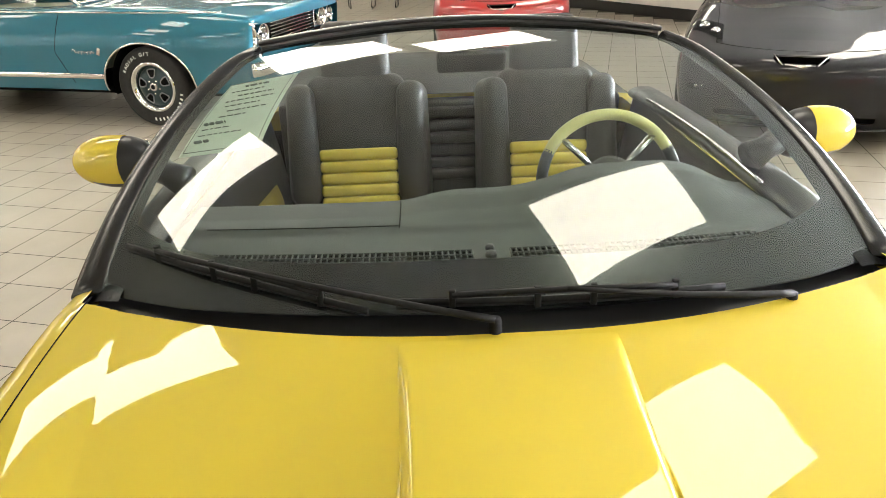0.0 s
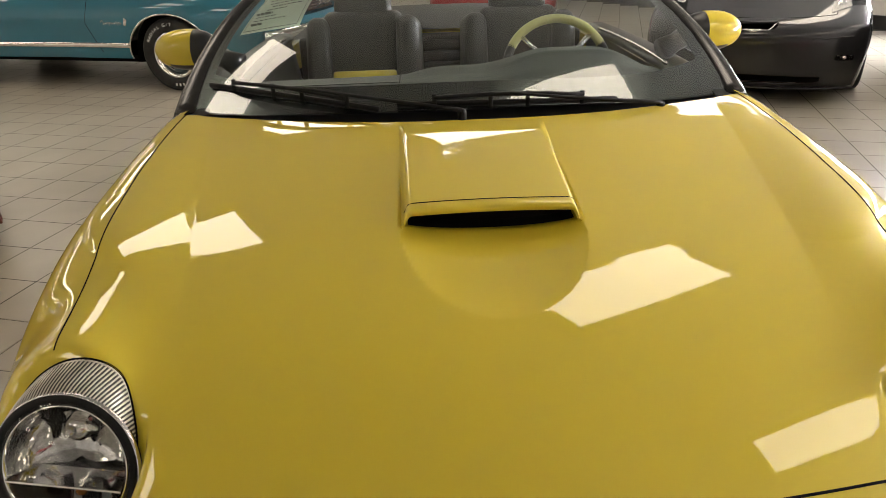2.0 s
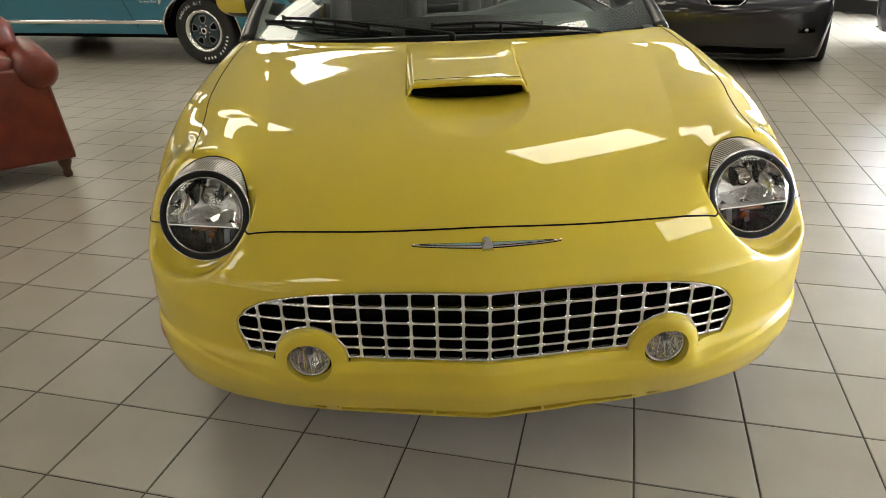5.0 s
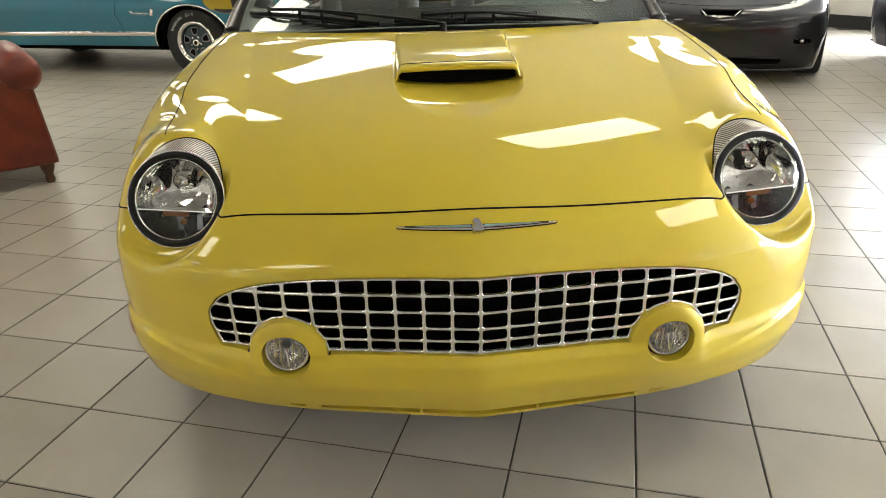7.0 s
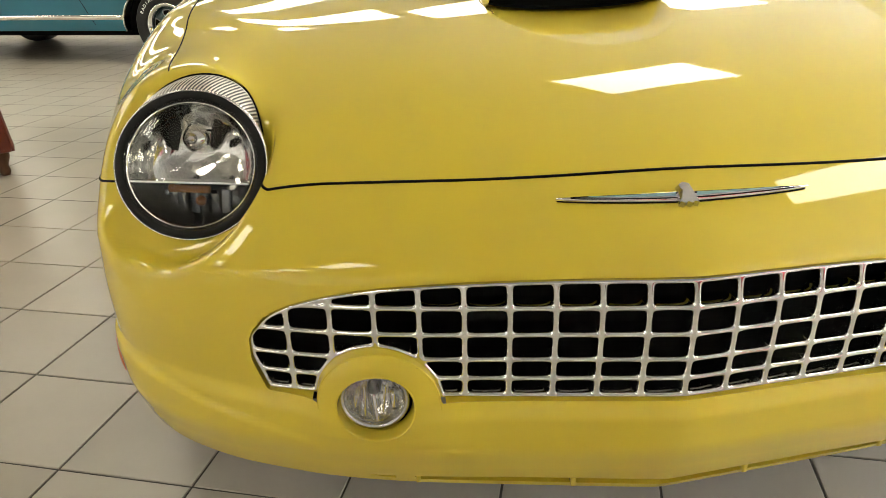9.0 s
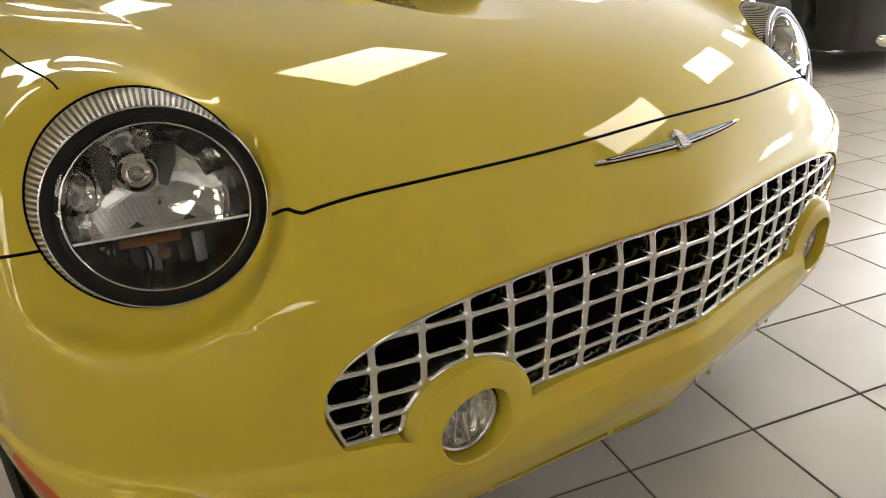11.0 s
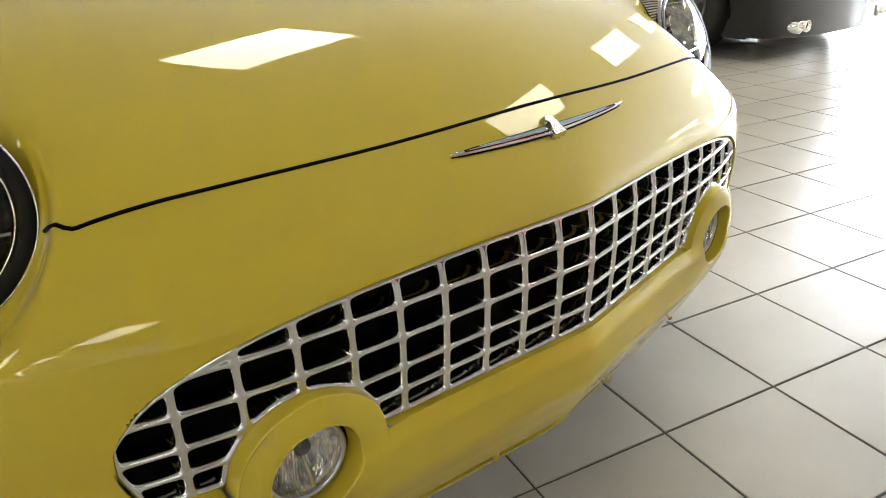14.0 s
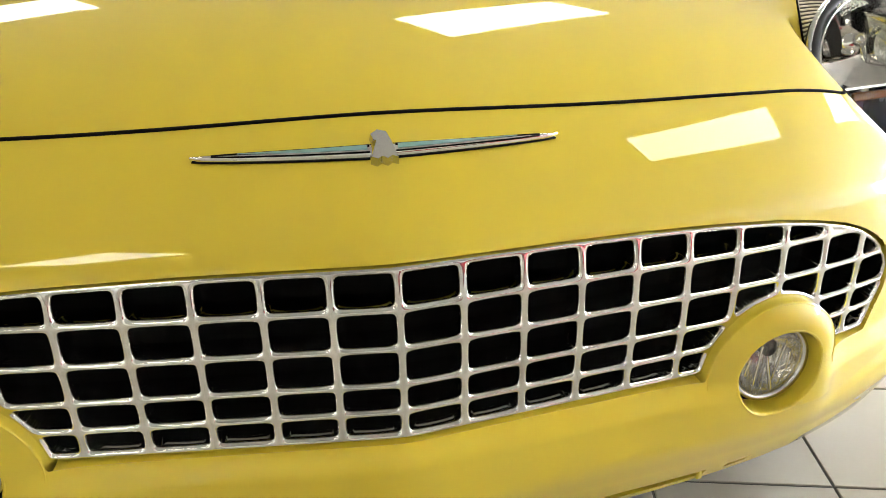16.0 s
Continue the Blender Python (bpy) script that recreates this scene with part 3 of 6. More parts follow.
me.materials.append(YELLOW)
new("bumper_return", me).parent = car

# ---- grille: a chrome egg-crate plate set into the opening
GRILLE_DY = 0.010
GX, GZ = np.linspace(-0.603, 0.603, 640), np.linspace(0.452, 0.641, 112)
ROWS = [0.637, 0.597, 0.558, 0.519, 0.488, 0.457]


def crate(x, z):
    """Below zero in the grille's openings."""
    cx = np.abs(x) / 0.0600
    fx = np.abs(cx - np.floor(cx) - 0.5) * 0.0600 - 0.0300 + 0.0040
    d = np.full_like(x, 1.0)
    for hi, lo in zip(ROWS, ROWS[1:]):
        d = np.minimum(d, np.abs(z - (hi + lo) / 2) - (hi - lo) / 2 + 0.0034)
    d = smax(fx, d, 0.0035)
    return smax(d, grille_edge(x, z) + 0.0058, 0.0035)


def plate(x, z):
    """Above zero on the chrome."""
    return np.minimum(crate(x, z), -grille_edge(x, z) + 0.001)


X4, Z4 = (g.ravel() for g in np.meshgrid(GX, GZ, indexing="ij"))
D4 = plate(X4, Z4).reshape(len(GX), len(GZ))
near4 = np.zeros_like(D4, bool)
near4[1:] |= D4[:-1] > 0
near4[:-1] |= D4[1:] > 0
near4[:, 1:] |= D4[:, :-1] > 0
near4[:, :-1] |= D4[:, 1:] > 0
near4 = (near4 & (D4 <= 0)).ravel()
x, z = X4[near4].copy(), Z4[near4].copy()
for _ in range(6):
    e = 1e-4
    d0, dx, dz = plate(x, z), plate(x + e, z), plate(x, z + e)
    gx, gz = (dx - d0) / e, (dz - d0) / e
    q = np.clip(d0 / (gx ** 2 + gz ** 2 + 1e-6), -0.003, 0.003)
    x, z = x - q * gx, z - q * gz
X4[near4], Z4[near4] = x, z


def fascia_y(x, z):
    ax = np.sqrt(x * x + 1e-6)
    return nose_y(ax, z) + 0.004 + 0.0045 * (np.maximum(z - 0.585, 0) / 0.05) ** 2


bead = np.clip(plate(X4, Z4) / 0.0032, 0, 1)
Y4 = fascia_y(X4, Z4) + GRILLE_DY - 0.005 * np.sqrt(np.clip(1 - (1 - bead) ** 2, 0, 1))
F4 = quads(len(GX), len(GZ), (D4 > 0).ravel() | near4)
bm = bmesh.new()
used = np.unique(F4)
vs = {k: bm.verts.new((X4[k], Y4[k], Z4[k])) for k in used.tolist()}
for q in F4.tolist():
    if len(set(q)) == 4:
        bm.faces.new([vs[k] for k in q])
rim_edges = [e for e in bm.edges if len(e.link_faces) == 1]
out = bmesh.ops.extrude_edge_only(bm, edges=rim_edges)["geom"]
bmesh.ops.translate(bm, vec=(0, 0.028, 0), verts=[v for v in out if isinstance(v, bmesh.types.BMVert)])
bmesh.ops.recalc_face_normals(bm, faces=bm.faces)
grille = part("grille", bm, CHROME, car, "chrome egg-crate grille with rounded openings")
# black mesh behind the openings
part("grille_backing", grid_mesh(lambda u, v: (u, float(fascia_y(np.array(u), np.array(v))) + 0.055, v), spread(-0.6, 0.6, 40), spread(0.45, 0.64, 6)), GAP, grille)

# the yellow arch over each fog lamp closes against the chrome
arch_u = np.linspace(radians(-6), radians(186), 80)
arch_y = on_front(0.4205 + 0.0855 * np.cos(arch_u), 0.450 + 0.0855 * np.sin(arch_u))[:, 1]
def arch_depth(u):
    return np.interp(u, arch_u, arch_y)
for sx in (1, -1):
    def arch_p(u, v):
        r, d = ((0.0848, 0.0002), (0.0854, -0.0006), (0.0862, -0.0004), (0.0870, 0.0008), (0.0872, 0.003), (0.0872, 0.02), (0.0872, 0.04))[v]
        x, z = 0.4205 + r * math.cos(u), 0.450 + r * math.sin(u)
        return (sx * x, float(arch_depth(u)) + d, z)
    part("fog_arch", grid_mesh(arch_p, spread(radians(-4), radians(184), 60), range(7)), YELLOW, car)

# ---- fog lamps
fog_u = np.linspace(0, 2 * math.pi, 65)
fog_y = on_front(FOG_X + 0.0552 * np.cos(fog_u), FOG_Z + 0.0552 * np.sin(fog_u))[:, 1]


def fog_lip(u, v):
    """The rounded edge of the lamp's well."""
    r, d = ((0.0568, 0.0006), (0.0556, -0.0006), (0.0545, -0.0004), (0.0535, 0.0010), (0.0530, 0.004), (0.0527, 0.02), (0.0524, 0.05))[v]
    return (FOG_X + r * math.cos(u), float(np.interp(u, fog_u, fog_y)) + d, FOG_Z + r * math.sin(u))


for sx in (1, -1):
    m = pose(sx * (FOG_X + 0.002), 0.061, FOG_Z, 0, 0, 4 * sx)
    m = m @ Matrix.Scale(0.90, 4)
    part("lamp_well", grid_mesh(lambda u, v: (sx * fog_lip(u, v)[0], *fog_lip(u, v)[1:]), spread(0, 2 * math.pi, 65), range(7)), YELLOW, car)
    fog = part("fog_lamp", lathe([(0.0553, 0.010), (0.0550, -0.003), (0.0535, -0.006), (0.0480, -0.004), (0.0465, 0.004)], 48), SILVER, car, "round clear fog lamp with a pale silver rim", m=m)
    part("lamp_gap", lathe([(0.0600, 0.002), (0.0575, 0.008), (0.050, 0.014)], 48), GAP, fog)
    bowl = lathe([(0.0510, 0.0), (0.045, 0.012), (0.033, 0.024), (0.014, 0.034), (0.0, 0.036)], 40)
    part("reflector", bowl, FOGR, fog)
    part("bulb_shield", lathe([(0.0, 0.0), (0.011, 0.002), (0.012, 0.02), (0.0, 0.021)], 20), GREYW, fog, m=pose(0, 0, 0.018))
    for k in range(9):
        part("flute", box((0.0052, 0.003, 0.070 - 0.0030 * (k - 4) ** 2 * 0.9), bevel=0.0014), FLUTE if k % 2 else CHROME, fog, m=pose(-0.030 + 0.0075 * k, 0.001, -0.004, (10, -14, 4)[k % 3], 0, (24, -30, 38, -18)[k % 4]))
    part("lens", lathe([(0.0, -0.012), (0.015, -0.0115), (0.030, -0.0095), (0.040, -0.0065), (0.0475, -0.003)], 40), PANE, fog)

# ---- the air slot's dark inside and its ribs
slot_line = [(x, float(nose_y(np.array(abs(x)), np.array(float(slot_z(x))))) + 0.060, float(slot_z(x))) for x in np.linspace(-0.53, 0.53, 50)]
part("air_slot", sweep(slot_line, 0.028, 8), YELLOW, car)
for x in (-0.37, -0.135, 0.135, 0.37):
    z = float(slot_z(x))
    part("slot_rib", box((0.007, 0.02, 0.024)), YELLOW, car, m=pose(x, float(nose_y(np.array(abs(x)), np.array(z))) + 0.016, z))

# ---- amber side markers on the corners
for sx in (1, -1):
    bm = bmesh.new()
    rows = []
    for r in (0.0, 0.35, 0.7, 0.9, 1.0, 1.06):
        ring = []
        for k in range(36):
            a = 2 * math.pi * k / 36
            ca, sa = math.cos(a), math.sin(a)
            along = r * math.copysign(abs(ca) ** 0.8, ca)
            yy, zz = 0.341 + 0.063 * along, 0.4055 + 0.018 * along + 0.0225 * r * math.copysign(abs(sa) ** 0.9, sa)
            o = np.array([[0.42, 0.55, zz]])
            d = np.array([[0.875 - 0.42, yy - 0.55, 0.0]])
            d = d / np.linalg.norm(d)
            p = cast(o, d)[0]
            n = slopes(p[None])[0]
            ring.append(p + n * (0.0045 * (1 - r ** 6) if r <= 1 else -0.004))
        rows.append(ring)
    vv = [[bm.verts.new((sx * p[0], p[1], p[2])) for p in ring] for ring in rows]
    for a, b in zip(vv, vv[1:]):
        for k in range(36):
            if a is vv[0]:
                continue
            bm.faces.new((a[k], a[(k + 1) % 36], b[(k + 1) % 36], b[k]))
    bm.faces.new(vv[1])
    for v in vv[0]:
        bm.verts.remove(v)
    bmesh.ops.recalc_face_normals(bm, faces=bm.faces)
    part("side_marker", bm, AMBER, car, "long amber side marker lens")

# ---- emblem: two tapered wings and a middle plate, as plain shapes
def nose_at(x, z):
    return on_front(np.array([x]), np.array([z]))[0]


for sx in (1, -1):
    bm = bmesh.new()
    rows = []
    for k in range(15):
        t = k / 14
        x = sx * (0.010 + 0.161 * t)
        hh = 0.0050 * (1 - t) ** 0.6 + 0.0012
        p = nose_at(x, 0.7225)
        n = slopes(p[None])[0]
        up = np.cross(n, [1, 0, 0])
        up = up if up[2] > 0 else -up
        rows.append([bm.verts.new(tuple(p + up * a * hh + n * b)) for a, b in ((-1.15, 0), (-1.0, 0.005), (-0.1, 0.0065), (0.1, 0.0065), (1.0, 0.005), (1.15, 0))])
    for a, b in zip(rows, rows[1:]):
        for k in range(5):
            bm.faces.new((a[k], a[k + 1], b[k + 1], b[k]))
    bm.faces.new(rows[-1])
    bmesh.ops.recalc_face_normals(bm, faces=bm.faces)
    w = part("emblem_wing", bm, CHROME, car, "slim chrome emblem wing with a pale inlay")
    for side in (-1, 1):
        line = []
        for k in range(12):
            t = k / 11
            p = nose_at(sx * (0.012 + 0.140 * t), 0.7225)
            n = slopes(p[None])[0]
            up = np.cross(n, [1, 0, 0])
            up = up if up[2] > 0 else -up
            line.append(tuple(p + up * side * (0.0032 * (1 - t) ** 0.6 + 0.0006) + n * 0.0062))
        part("emblem_groove", sweep(line, 0.0009, 5), GAP, w)
    # a black line along the wing's lower edge stands in for its shadow
    edge = []
    for k in range(12):
        t = k / 11
        p = nose_at(sx * (0.012 + 0.158 * t), 0.7225)
        n = slopes(p[None])[0]
        up = np.cross(n, [1, 0, 0])
        up = up if up[2] > 0 else -up
        edge.append(tuple(p - up * (0.0060 * (1 - t) ** 0.6 + 0.0016) + n * 0.001))
    part("emblem_shadow_line", sweep(edge, 0.0012, 5), GAP, w)
    bm = bmesh.new()
    rows = []
    for k in range(10):
        t = k / 9
        x = sx * (0.014 + 0.115 * t)
        hh = 0.0020 * (1 - t) + 0.0005
        p = nose_at(x, 0.7225)
        n = slopes(p[None])[0]
        up = np.cross(n, [1, 0, 0])
        up = up if up[2] > 0 else -up
        rows.append([bm.verts.new(tuple(p + up * (a * hh + 0.0012) + n * 0.0072)) for a in (-1, 1)])
    for a, b in zip(rows, rows[1:]):
        bm.faces.new((a[0], a[1], b[1], b[0]))
    bmesh.ops.recalc_face_normals(bm, faces=bm.faces)
    part("inlay", bm, INLAY, w)
p = nose_at(0, 0.7225)
n = slopes(p[None])[0]
bm = bmesh.new()
shape = [(-0.0125, -0.013), (-0.0065, -0.016), (-0.002, -0.013), (0.003, -0.016), (0.0075, -0.013), (0.0135, -0.015), (0.009, 0.004), (0.005, 0.016), (-0.004, 0.019), (-0.011, 0.014), (-0.009, 0.008), (-0.006, 0.006)]
upv, nv = Vector((0, -n[2], n[1])), Vector(n)
upv = -upv if upv.z < 0 else upv
lo = [bm.verts.new(Vector(p) + Vector((a, 0, 0)) + upv * b) for a, b in shape]
hi = [bm.verts.new(Vector(p) + Vector((a * 0.92, 0, 0)) + upv * b * 0.92 + nv * 0.011) for a, b in shape]
bm.faces.new(hi)
for k in range(len(shape)):
    j = (k + 1) % len(shape)
    bm.faces.new((lo[k], lo[j], hi[j], hi[k]))
bmesh.ops.recalc_face_normals(bm, faces=bm.faces)
part("emblem_plate", bm, SILVER, car, "small cast silver emblem plate", smooth=False)

# ---- hood scoop
def scoop_z(x, y):
    """The scoop's skin over the hood."""
    t = np.clip((1.235 - y) / (1.235 - 0.715), 0, 1)
    half = 0.176 + 0.012 * (1 - t)
    rise = 0.038 * t ** 0.8
    e = np.clip((half - np.abs(x)) / 0.02, -0.3, 1)
    side = np.where(e > 0, 1 - (1 - e) ** 2.5, e)
    return rise * side * (1 - 0.10 * (x / half) ** 2)


def hood_plain(ax, y):
    return hood_z(ax, y) + dish(ax, y)


bm = bmesh.new()
us = np.r_[np.linspace(-0.182, -0.150, 16), np.linspace(-0.145, 0.145, 30), np.linspace(0.150, 0.182, 16)]
vs_ = np.r_[np.linspace(0.712, 0.73, 5), np.linspace(0.74, 1.245, 50)]
def scoop_p(u, v):
    half = 0.176 + 0.012 * (1 - np.clip((1.235 - v) / 0.52, 0, 1))
    x = u * half / 0.176
    z = hood_plain(np.array(abs(x)), np.array(v)) + scoop_z(np.array(x), np.array(v)) - 0.0045
    nose = np.clip((0.73 - v) / 0.018, 0, 1)
    return (float(x), float(v), float(z - 0.004 * nose ** 2))
rows = [[bm.verts.new(scoop_p(u, v)) for v in vs_] for u in us]
for a, b in zip(rows, rows[1:]):
    for k in range(len(vs_) - 1):
        bm.faces.new((a[k], a[k + 1], b[k + 1], b[k]))
# the front lip turns under into the mouth
for dy, dz in ((0.0, -0.010), (0.010, -0.015), (0.12, -0.018)):
    front = [r[0] for r in rows] if (dy, dz) == (0.0, -0.010) else front
    nxt = [bm.verts.new((v.co.x, (0.712 + dy), scoop_p(max(-0.172, min(0.172, u)), 0.712)[2] + dz)) for u, v in zip(us, [r[0] for r in rows])]
    for k in range(len(us) - 1):
        bm.faces.new((front[k], front[k + 1], nxt[k + 1], nxt[k]))
    front = nxt
bmesh.ops.recalc_face_normals(bm, faces=bm.faces)
scoop = part("hood_scoop", bm, YELLOW, car, "raised yellow hood scoop with a dark mouth")
part("scoop_seam", sweep([scoop_p(u, 0.738)[:2] + (scoop_p(u, 0.738)[2] + 0.0004,) for u in np.linspace(-0.172, 0.172, 40)], 0.0012, 5), GAP, scoop)
# the mouth's dark inside
bm = bmesh.new()
for u0, u1 in zip(np.linspace(-0.168, 0.168, 30), np.linspace(-0.168, 0.168, 30)[1:]):
    q = []
    for u in (u0, u1):
        z1 = scoop_p(u, 0.75)[2] - 0.008
        z0 = float(hood_z(np.array(abs(u)), np.array(0.75))) - 0.006
        q.append((u, z0, max(z1, z0)))
    bm.faces.new([bm.verts.new(c) for c in ((q[0][0], 0.760, q[0][1]), (q[1][0], 0.760, q[1][1]), (q[1][0], 0.760, q[1][2]), (q[0][0], 0.760, q[0][2]))])
part("scoop_mouth", bm, GAP, scoop)
part("mouth_floor", grid_mesh(lambda u, v: (u, v, float(hood_z(np.array(abs(u)), np.array(v))) + 0.001), np.linspace(-0.166, 0.166, 24), np.linspace(0.726, 0.765, 5)), GAP, scoop)

# ---- headlamps: housing, ribbed bezel, dark ring, reflectors, clear lens
def lamp_p(s, u, w, n):
    """A place from the lamp's own frame, on the left or right side."""
    p = LAMP_AT + u * LAMP_U + w * LAMP_W + n * LAMP_N
    return (s * p[0], p[1], p[2])


DISC_W, DISC_U, DISC_KU, DISC_KW = -0.0050, -0.0180, 0.990, 0.925


def disc_n(w, u=0.0):
    return 0.0213 + 0.07 * (u - DISC_U) - 0.13 * (w - DISC_W)


def ring_mesh(s, rows, n=96, a0=0.0, a1=2 * math.pi, closed=True):
    """Rings about the lamp's axis; rows of (radius, ahead) or functions of the angle."""
    bm = bmesh.new()
    rings = []
    steps = n if closed else n + 1
    for row in rows:
        ring = []
        for k in range(steps):
            a = a0 + (a1 - a0) * k / n
            if callable(row):
                r, h = row(a)
                u, w = DISC_U + r * math.cos(a), DISC_W + r * math.sin(a)
            else:
                r, h = row
                u, w = DISC_U + DISC_KU * r * math.cos(a), DISC_W + DISC_KW * r * math.sin(a)
            ring.append(bm.verts.new(lamp_p(s, u, w, disc_n(w, u) + h)))
        rings.append(ring)
    for a, b in zip(rings, rings[1:]):
        for k in range(n):
            j = (k + 1) % steps
            bm.faces.new((a[k], a[j], b[j], b[k]))
    bmesh.ops.recalc_face_normals(bm, faces=bm.faces)
    return bm


def edge_r(a):
    """From the disc's middle to the body's opening, by angle."""
    c, s_ = math.cos(a) / OPEN_RU, math.sin(a) / OPEN_RW
    du, dw = (OPEN_U - DISC_U) / OPEN_RU, (OPEN_W - DISC_W) / OPEN_RW
    k, b = c * c + s_ * s_, c * du + s_ * dw
    return (b + math.sqrt(max(b * b - k * (du * du + dw * dw - 1), 0))) / k


EDGE_A = np.linspace(0, 2 * math.pi, 361)
EDGE_U = np.array([DISC_U + edge_r(a) * math.cos(a) for a in EDGE_A])
EDGE_W = np.array([DISC_W + edge_r(a) * math.sin(a) for a in EDGE_A])
edge_o = LAMP_AT + EDGE_U[:, None] * LAMP_U * 1.01 + EDGE_W[:, None] * LAMP_W * 1.01 - 0.16 * LAMP_N
EDGE_N = (cast(edge_o, np.tile(LAMP_N, (361, 1)), 0.4) - LAMP_AT) @ LAMP_N


def edge_h(a):
    """How far the body's opening lies behind the disc."""
    r = edge_r(a)
    u, w = DISC_U + r * math.cos(a), DISC_W + r * math.sin(a)
    return float(np.interp(a % (2 * math.pi), EDGE_A, EDGE_N)) - disc_n(w, u)


def pad_plate(w, h, d):
    """A leaf-shaped plate: narrow at the foot, broad at the top."""
    bm = bmesh.new()
    out = [(-0.25, -0.5), (0.25, -0.5), (0.5, 0.1), (0.3, 0.5), (-0.3, 0.5), (-0.5, 0.1)]
    a = [bm.verts.new((x * w, -d / 2, z * h)) for x, z in out]
    b = [bm.verts.new((x * w, d / 2, z * h)) for x, z in out]
    bm.faces.new(a)
    bm.faces.new(b[::-1])
    for k in range(6):
        bm.faces.new((a[k], b[k], b[(k + 1) % 6], a[(k + 1) % 6]))
    bmesh.ops.recalc_face_normals(bm, faces=bm.faces)
    return bm


for sx in (1, -1):
    bowl = ring_mesh(sx, [(0.100, -0.003), (0.099, -0.02), (0.092, -0.045), (0.07, -0.066), (0.035, -0.078), (0.002, -0.08)])
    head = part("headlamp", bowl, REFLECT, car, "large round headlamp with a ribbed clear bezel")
    # bowl faces below the shelf take a darker metal
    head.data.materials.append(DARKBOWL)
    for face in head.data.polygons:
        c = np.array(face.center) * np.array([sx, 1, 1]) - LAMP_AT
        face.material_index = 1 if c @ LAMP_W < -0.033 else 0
    # fine ribs on the bezel, as real ridges
    teeth = 120
    def rib(f):
        def row(a):
            k = 0.5 + 0.5 * math.cos(a * teeth)
            r0, r1, h1 = 0.119 / math.hypot(math.cos(a) / DISC_KU, math.sin(a) / DISC_KW), edge_r(a) - 0.0015, edge_h(a)
            wide = max(min((-h1 + (r1 - r0)) / 0.05, 1), 0)
            r = r0 + (r1 - r0) * f
            return (r + 0.0022 * k * wide * math.sin(math.pi * min(max(f, 0.02), 0.98)) ** 0.5, -0.002 + (h1 + 0.002) * f ** 1.3)
        return row
    bezel = part("bezel", ring_mesh(sx, [rib(f) for f in (0.0, 0.06, 0.3, 0.6, 0.94, 1.0)], 480), RIBBED, head, "ribbed translucent lamp bezel", smooth=False)
    # shade between the ribs is put into the colour of the groove faces
    bezel.data.materials.append(RIBSHADE)
    for k, face in enumerate(bezel.data.polygons):
        face.material_index = 1 if (k % 480 + 1) % 4 >= 2 and 480 <= k < 1920 else 0
    part("gasket", ring_mesh(sx, [lambda a: (edge_r(a) - 0.003, edge_h(a) + 0.0005), lambda a: (edge_r(a) - 0.001, edge_h(a) + 0.002), lambda a: (edge_r(a) + 0.0012, edge_h(a) + 0.0012), lambda a: (edge_r(a) + 0.0016, edge_h(a) - 0.003)]), GAP, head)
    part("lamp_ring", ring_mesh(sx, [(0.120, -0.008), (0.1195, 0.0), (0.117, 0.003), (0.104, 0.001), (0.1005, -0.004), (0.100, -0.02)]), RINGBLACK, head, "dark ring round the lens")
    part("ring_trim", ring_mesh(sx, [(0.1015, -0.003), (0.101, 0.0015), (0.0995, 0.0005), (0.099, -0.006)]), CHROME, head)
    part("ring_trim", ring_mesh(sx, [(0.1215, -0.004), (0.1212, 0.0015), (0.1192, 0.0025), (0.1185, 0.0)]), SILVER, head)
    # lens: a shallow dome
    part("lens", ring_mesh(sx, [(0.001, 0.021), (0.03, 0.0198), (0.06, 0.016), (0.085, 0.0105), (0.098, 0.006), (0.1075, 0.001)], 64), PANE, head)
    # the shelf that splits the lamp into two chambers
    bm = bmesh.new()
    w0 = -0.031
    half = 0.0925
    c = [lamp_p(sx, DISC_U + a * half * f, w0 + dw, disc_n(w0, DISC_U + a * half * f) + h) for a, f, h, dw in ((-1, 1, 0.004, 0.0014), (1, 1, 0.004, 0.0014), (1, 1, 0.004, -0.0014), (-1, 1, 0.004, -0.0014), (-1, 0.8, -0.05, 0.003), (1, 0.8, -0.05, 0.003), (1, 0.8, -0.05, -0.003), (-1, 0.8, -0.05, -0.003))]
    v = [bm.verts.new(p) for p in c]
    for q in ((0, 1, 2, 3), (4, 5, 1, 0), (3, 2, 6, 7), (0, 3, 7, 4), (1, 5, 6, 2)):
        bm.faces.new([v[k] for k in q])
    bmesh.ops.recalc_face_normals(bm, faces=bm.faces)
    part("shelf", bm, CHROME, head, smooth=False)
    # upper chamber: bulb hood, side facets; lower: amber bulb and dark signal bowls
    def blob(name, u, w, n, prof, mat, seg=28, label=""):
        axis = Vector((sx * LAMP_N[0], LAMP_N[1], LAMP_N[2]))
        turn = axis.to_track_quat("Z", "Y").to_matrix().to_4x4()
        part(name, lathe(prof, seg, "Z", m=Matrix.Translation(lamp_p(sx, u, w, n)) @ turn), mat, head, label)
    blob("bulb_hood", 0.0, 0.034, -0.055, [(0.024, 0.0), (0.024, 0.012), (0.021, 0.026), (0.012, 0.034), (0.0, 0.036)], CHROME)
    blob("bulb", 0.0, 0.034, -0.02, [(0.009, 0.0), (0.009, 0.008), (0.0, 0.012)], SILVER, 16)
    blob("signal_bulb", -0.012, -0.062, -0.028, [(0.008, 0.0), (0.008, 0.012), (0.005, 0.018), (0.0, 0.02)], DIMAMBER, 18, "amber signal bulb")
    blob("signal_bowl", 0.03, -0.068, -0.030, [(0.03, 0.022), (0.026, 0.008), (0.014, 0.0), (0.0, -0.002)], DARKBOWL, 24)
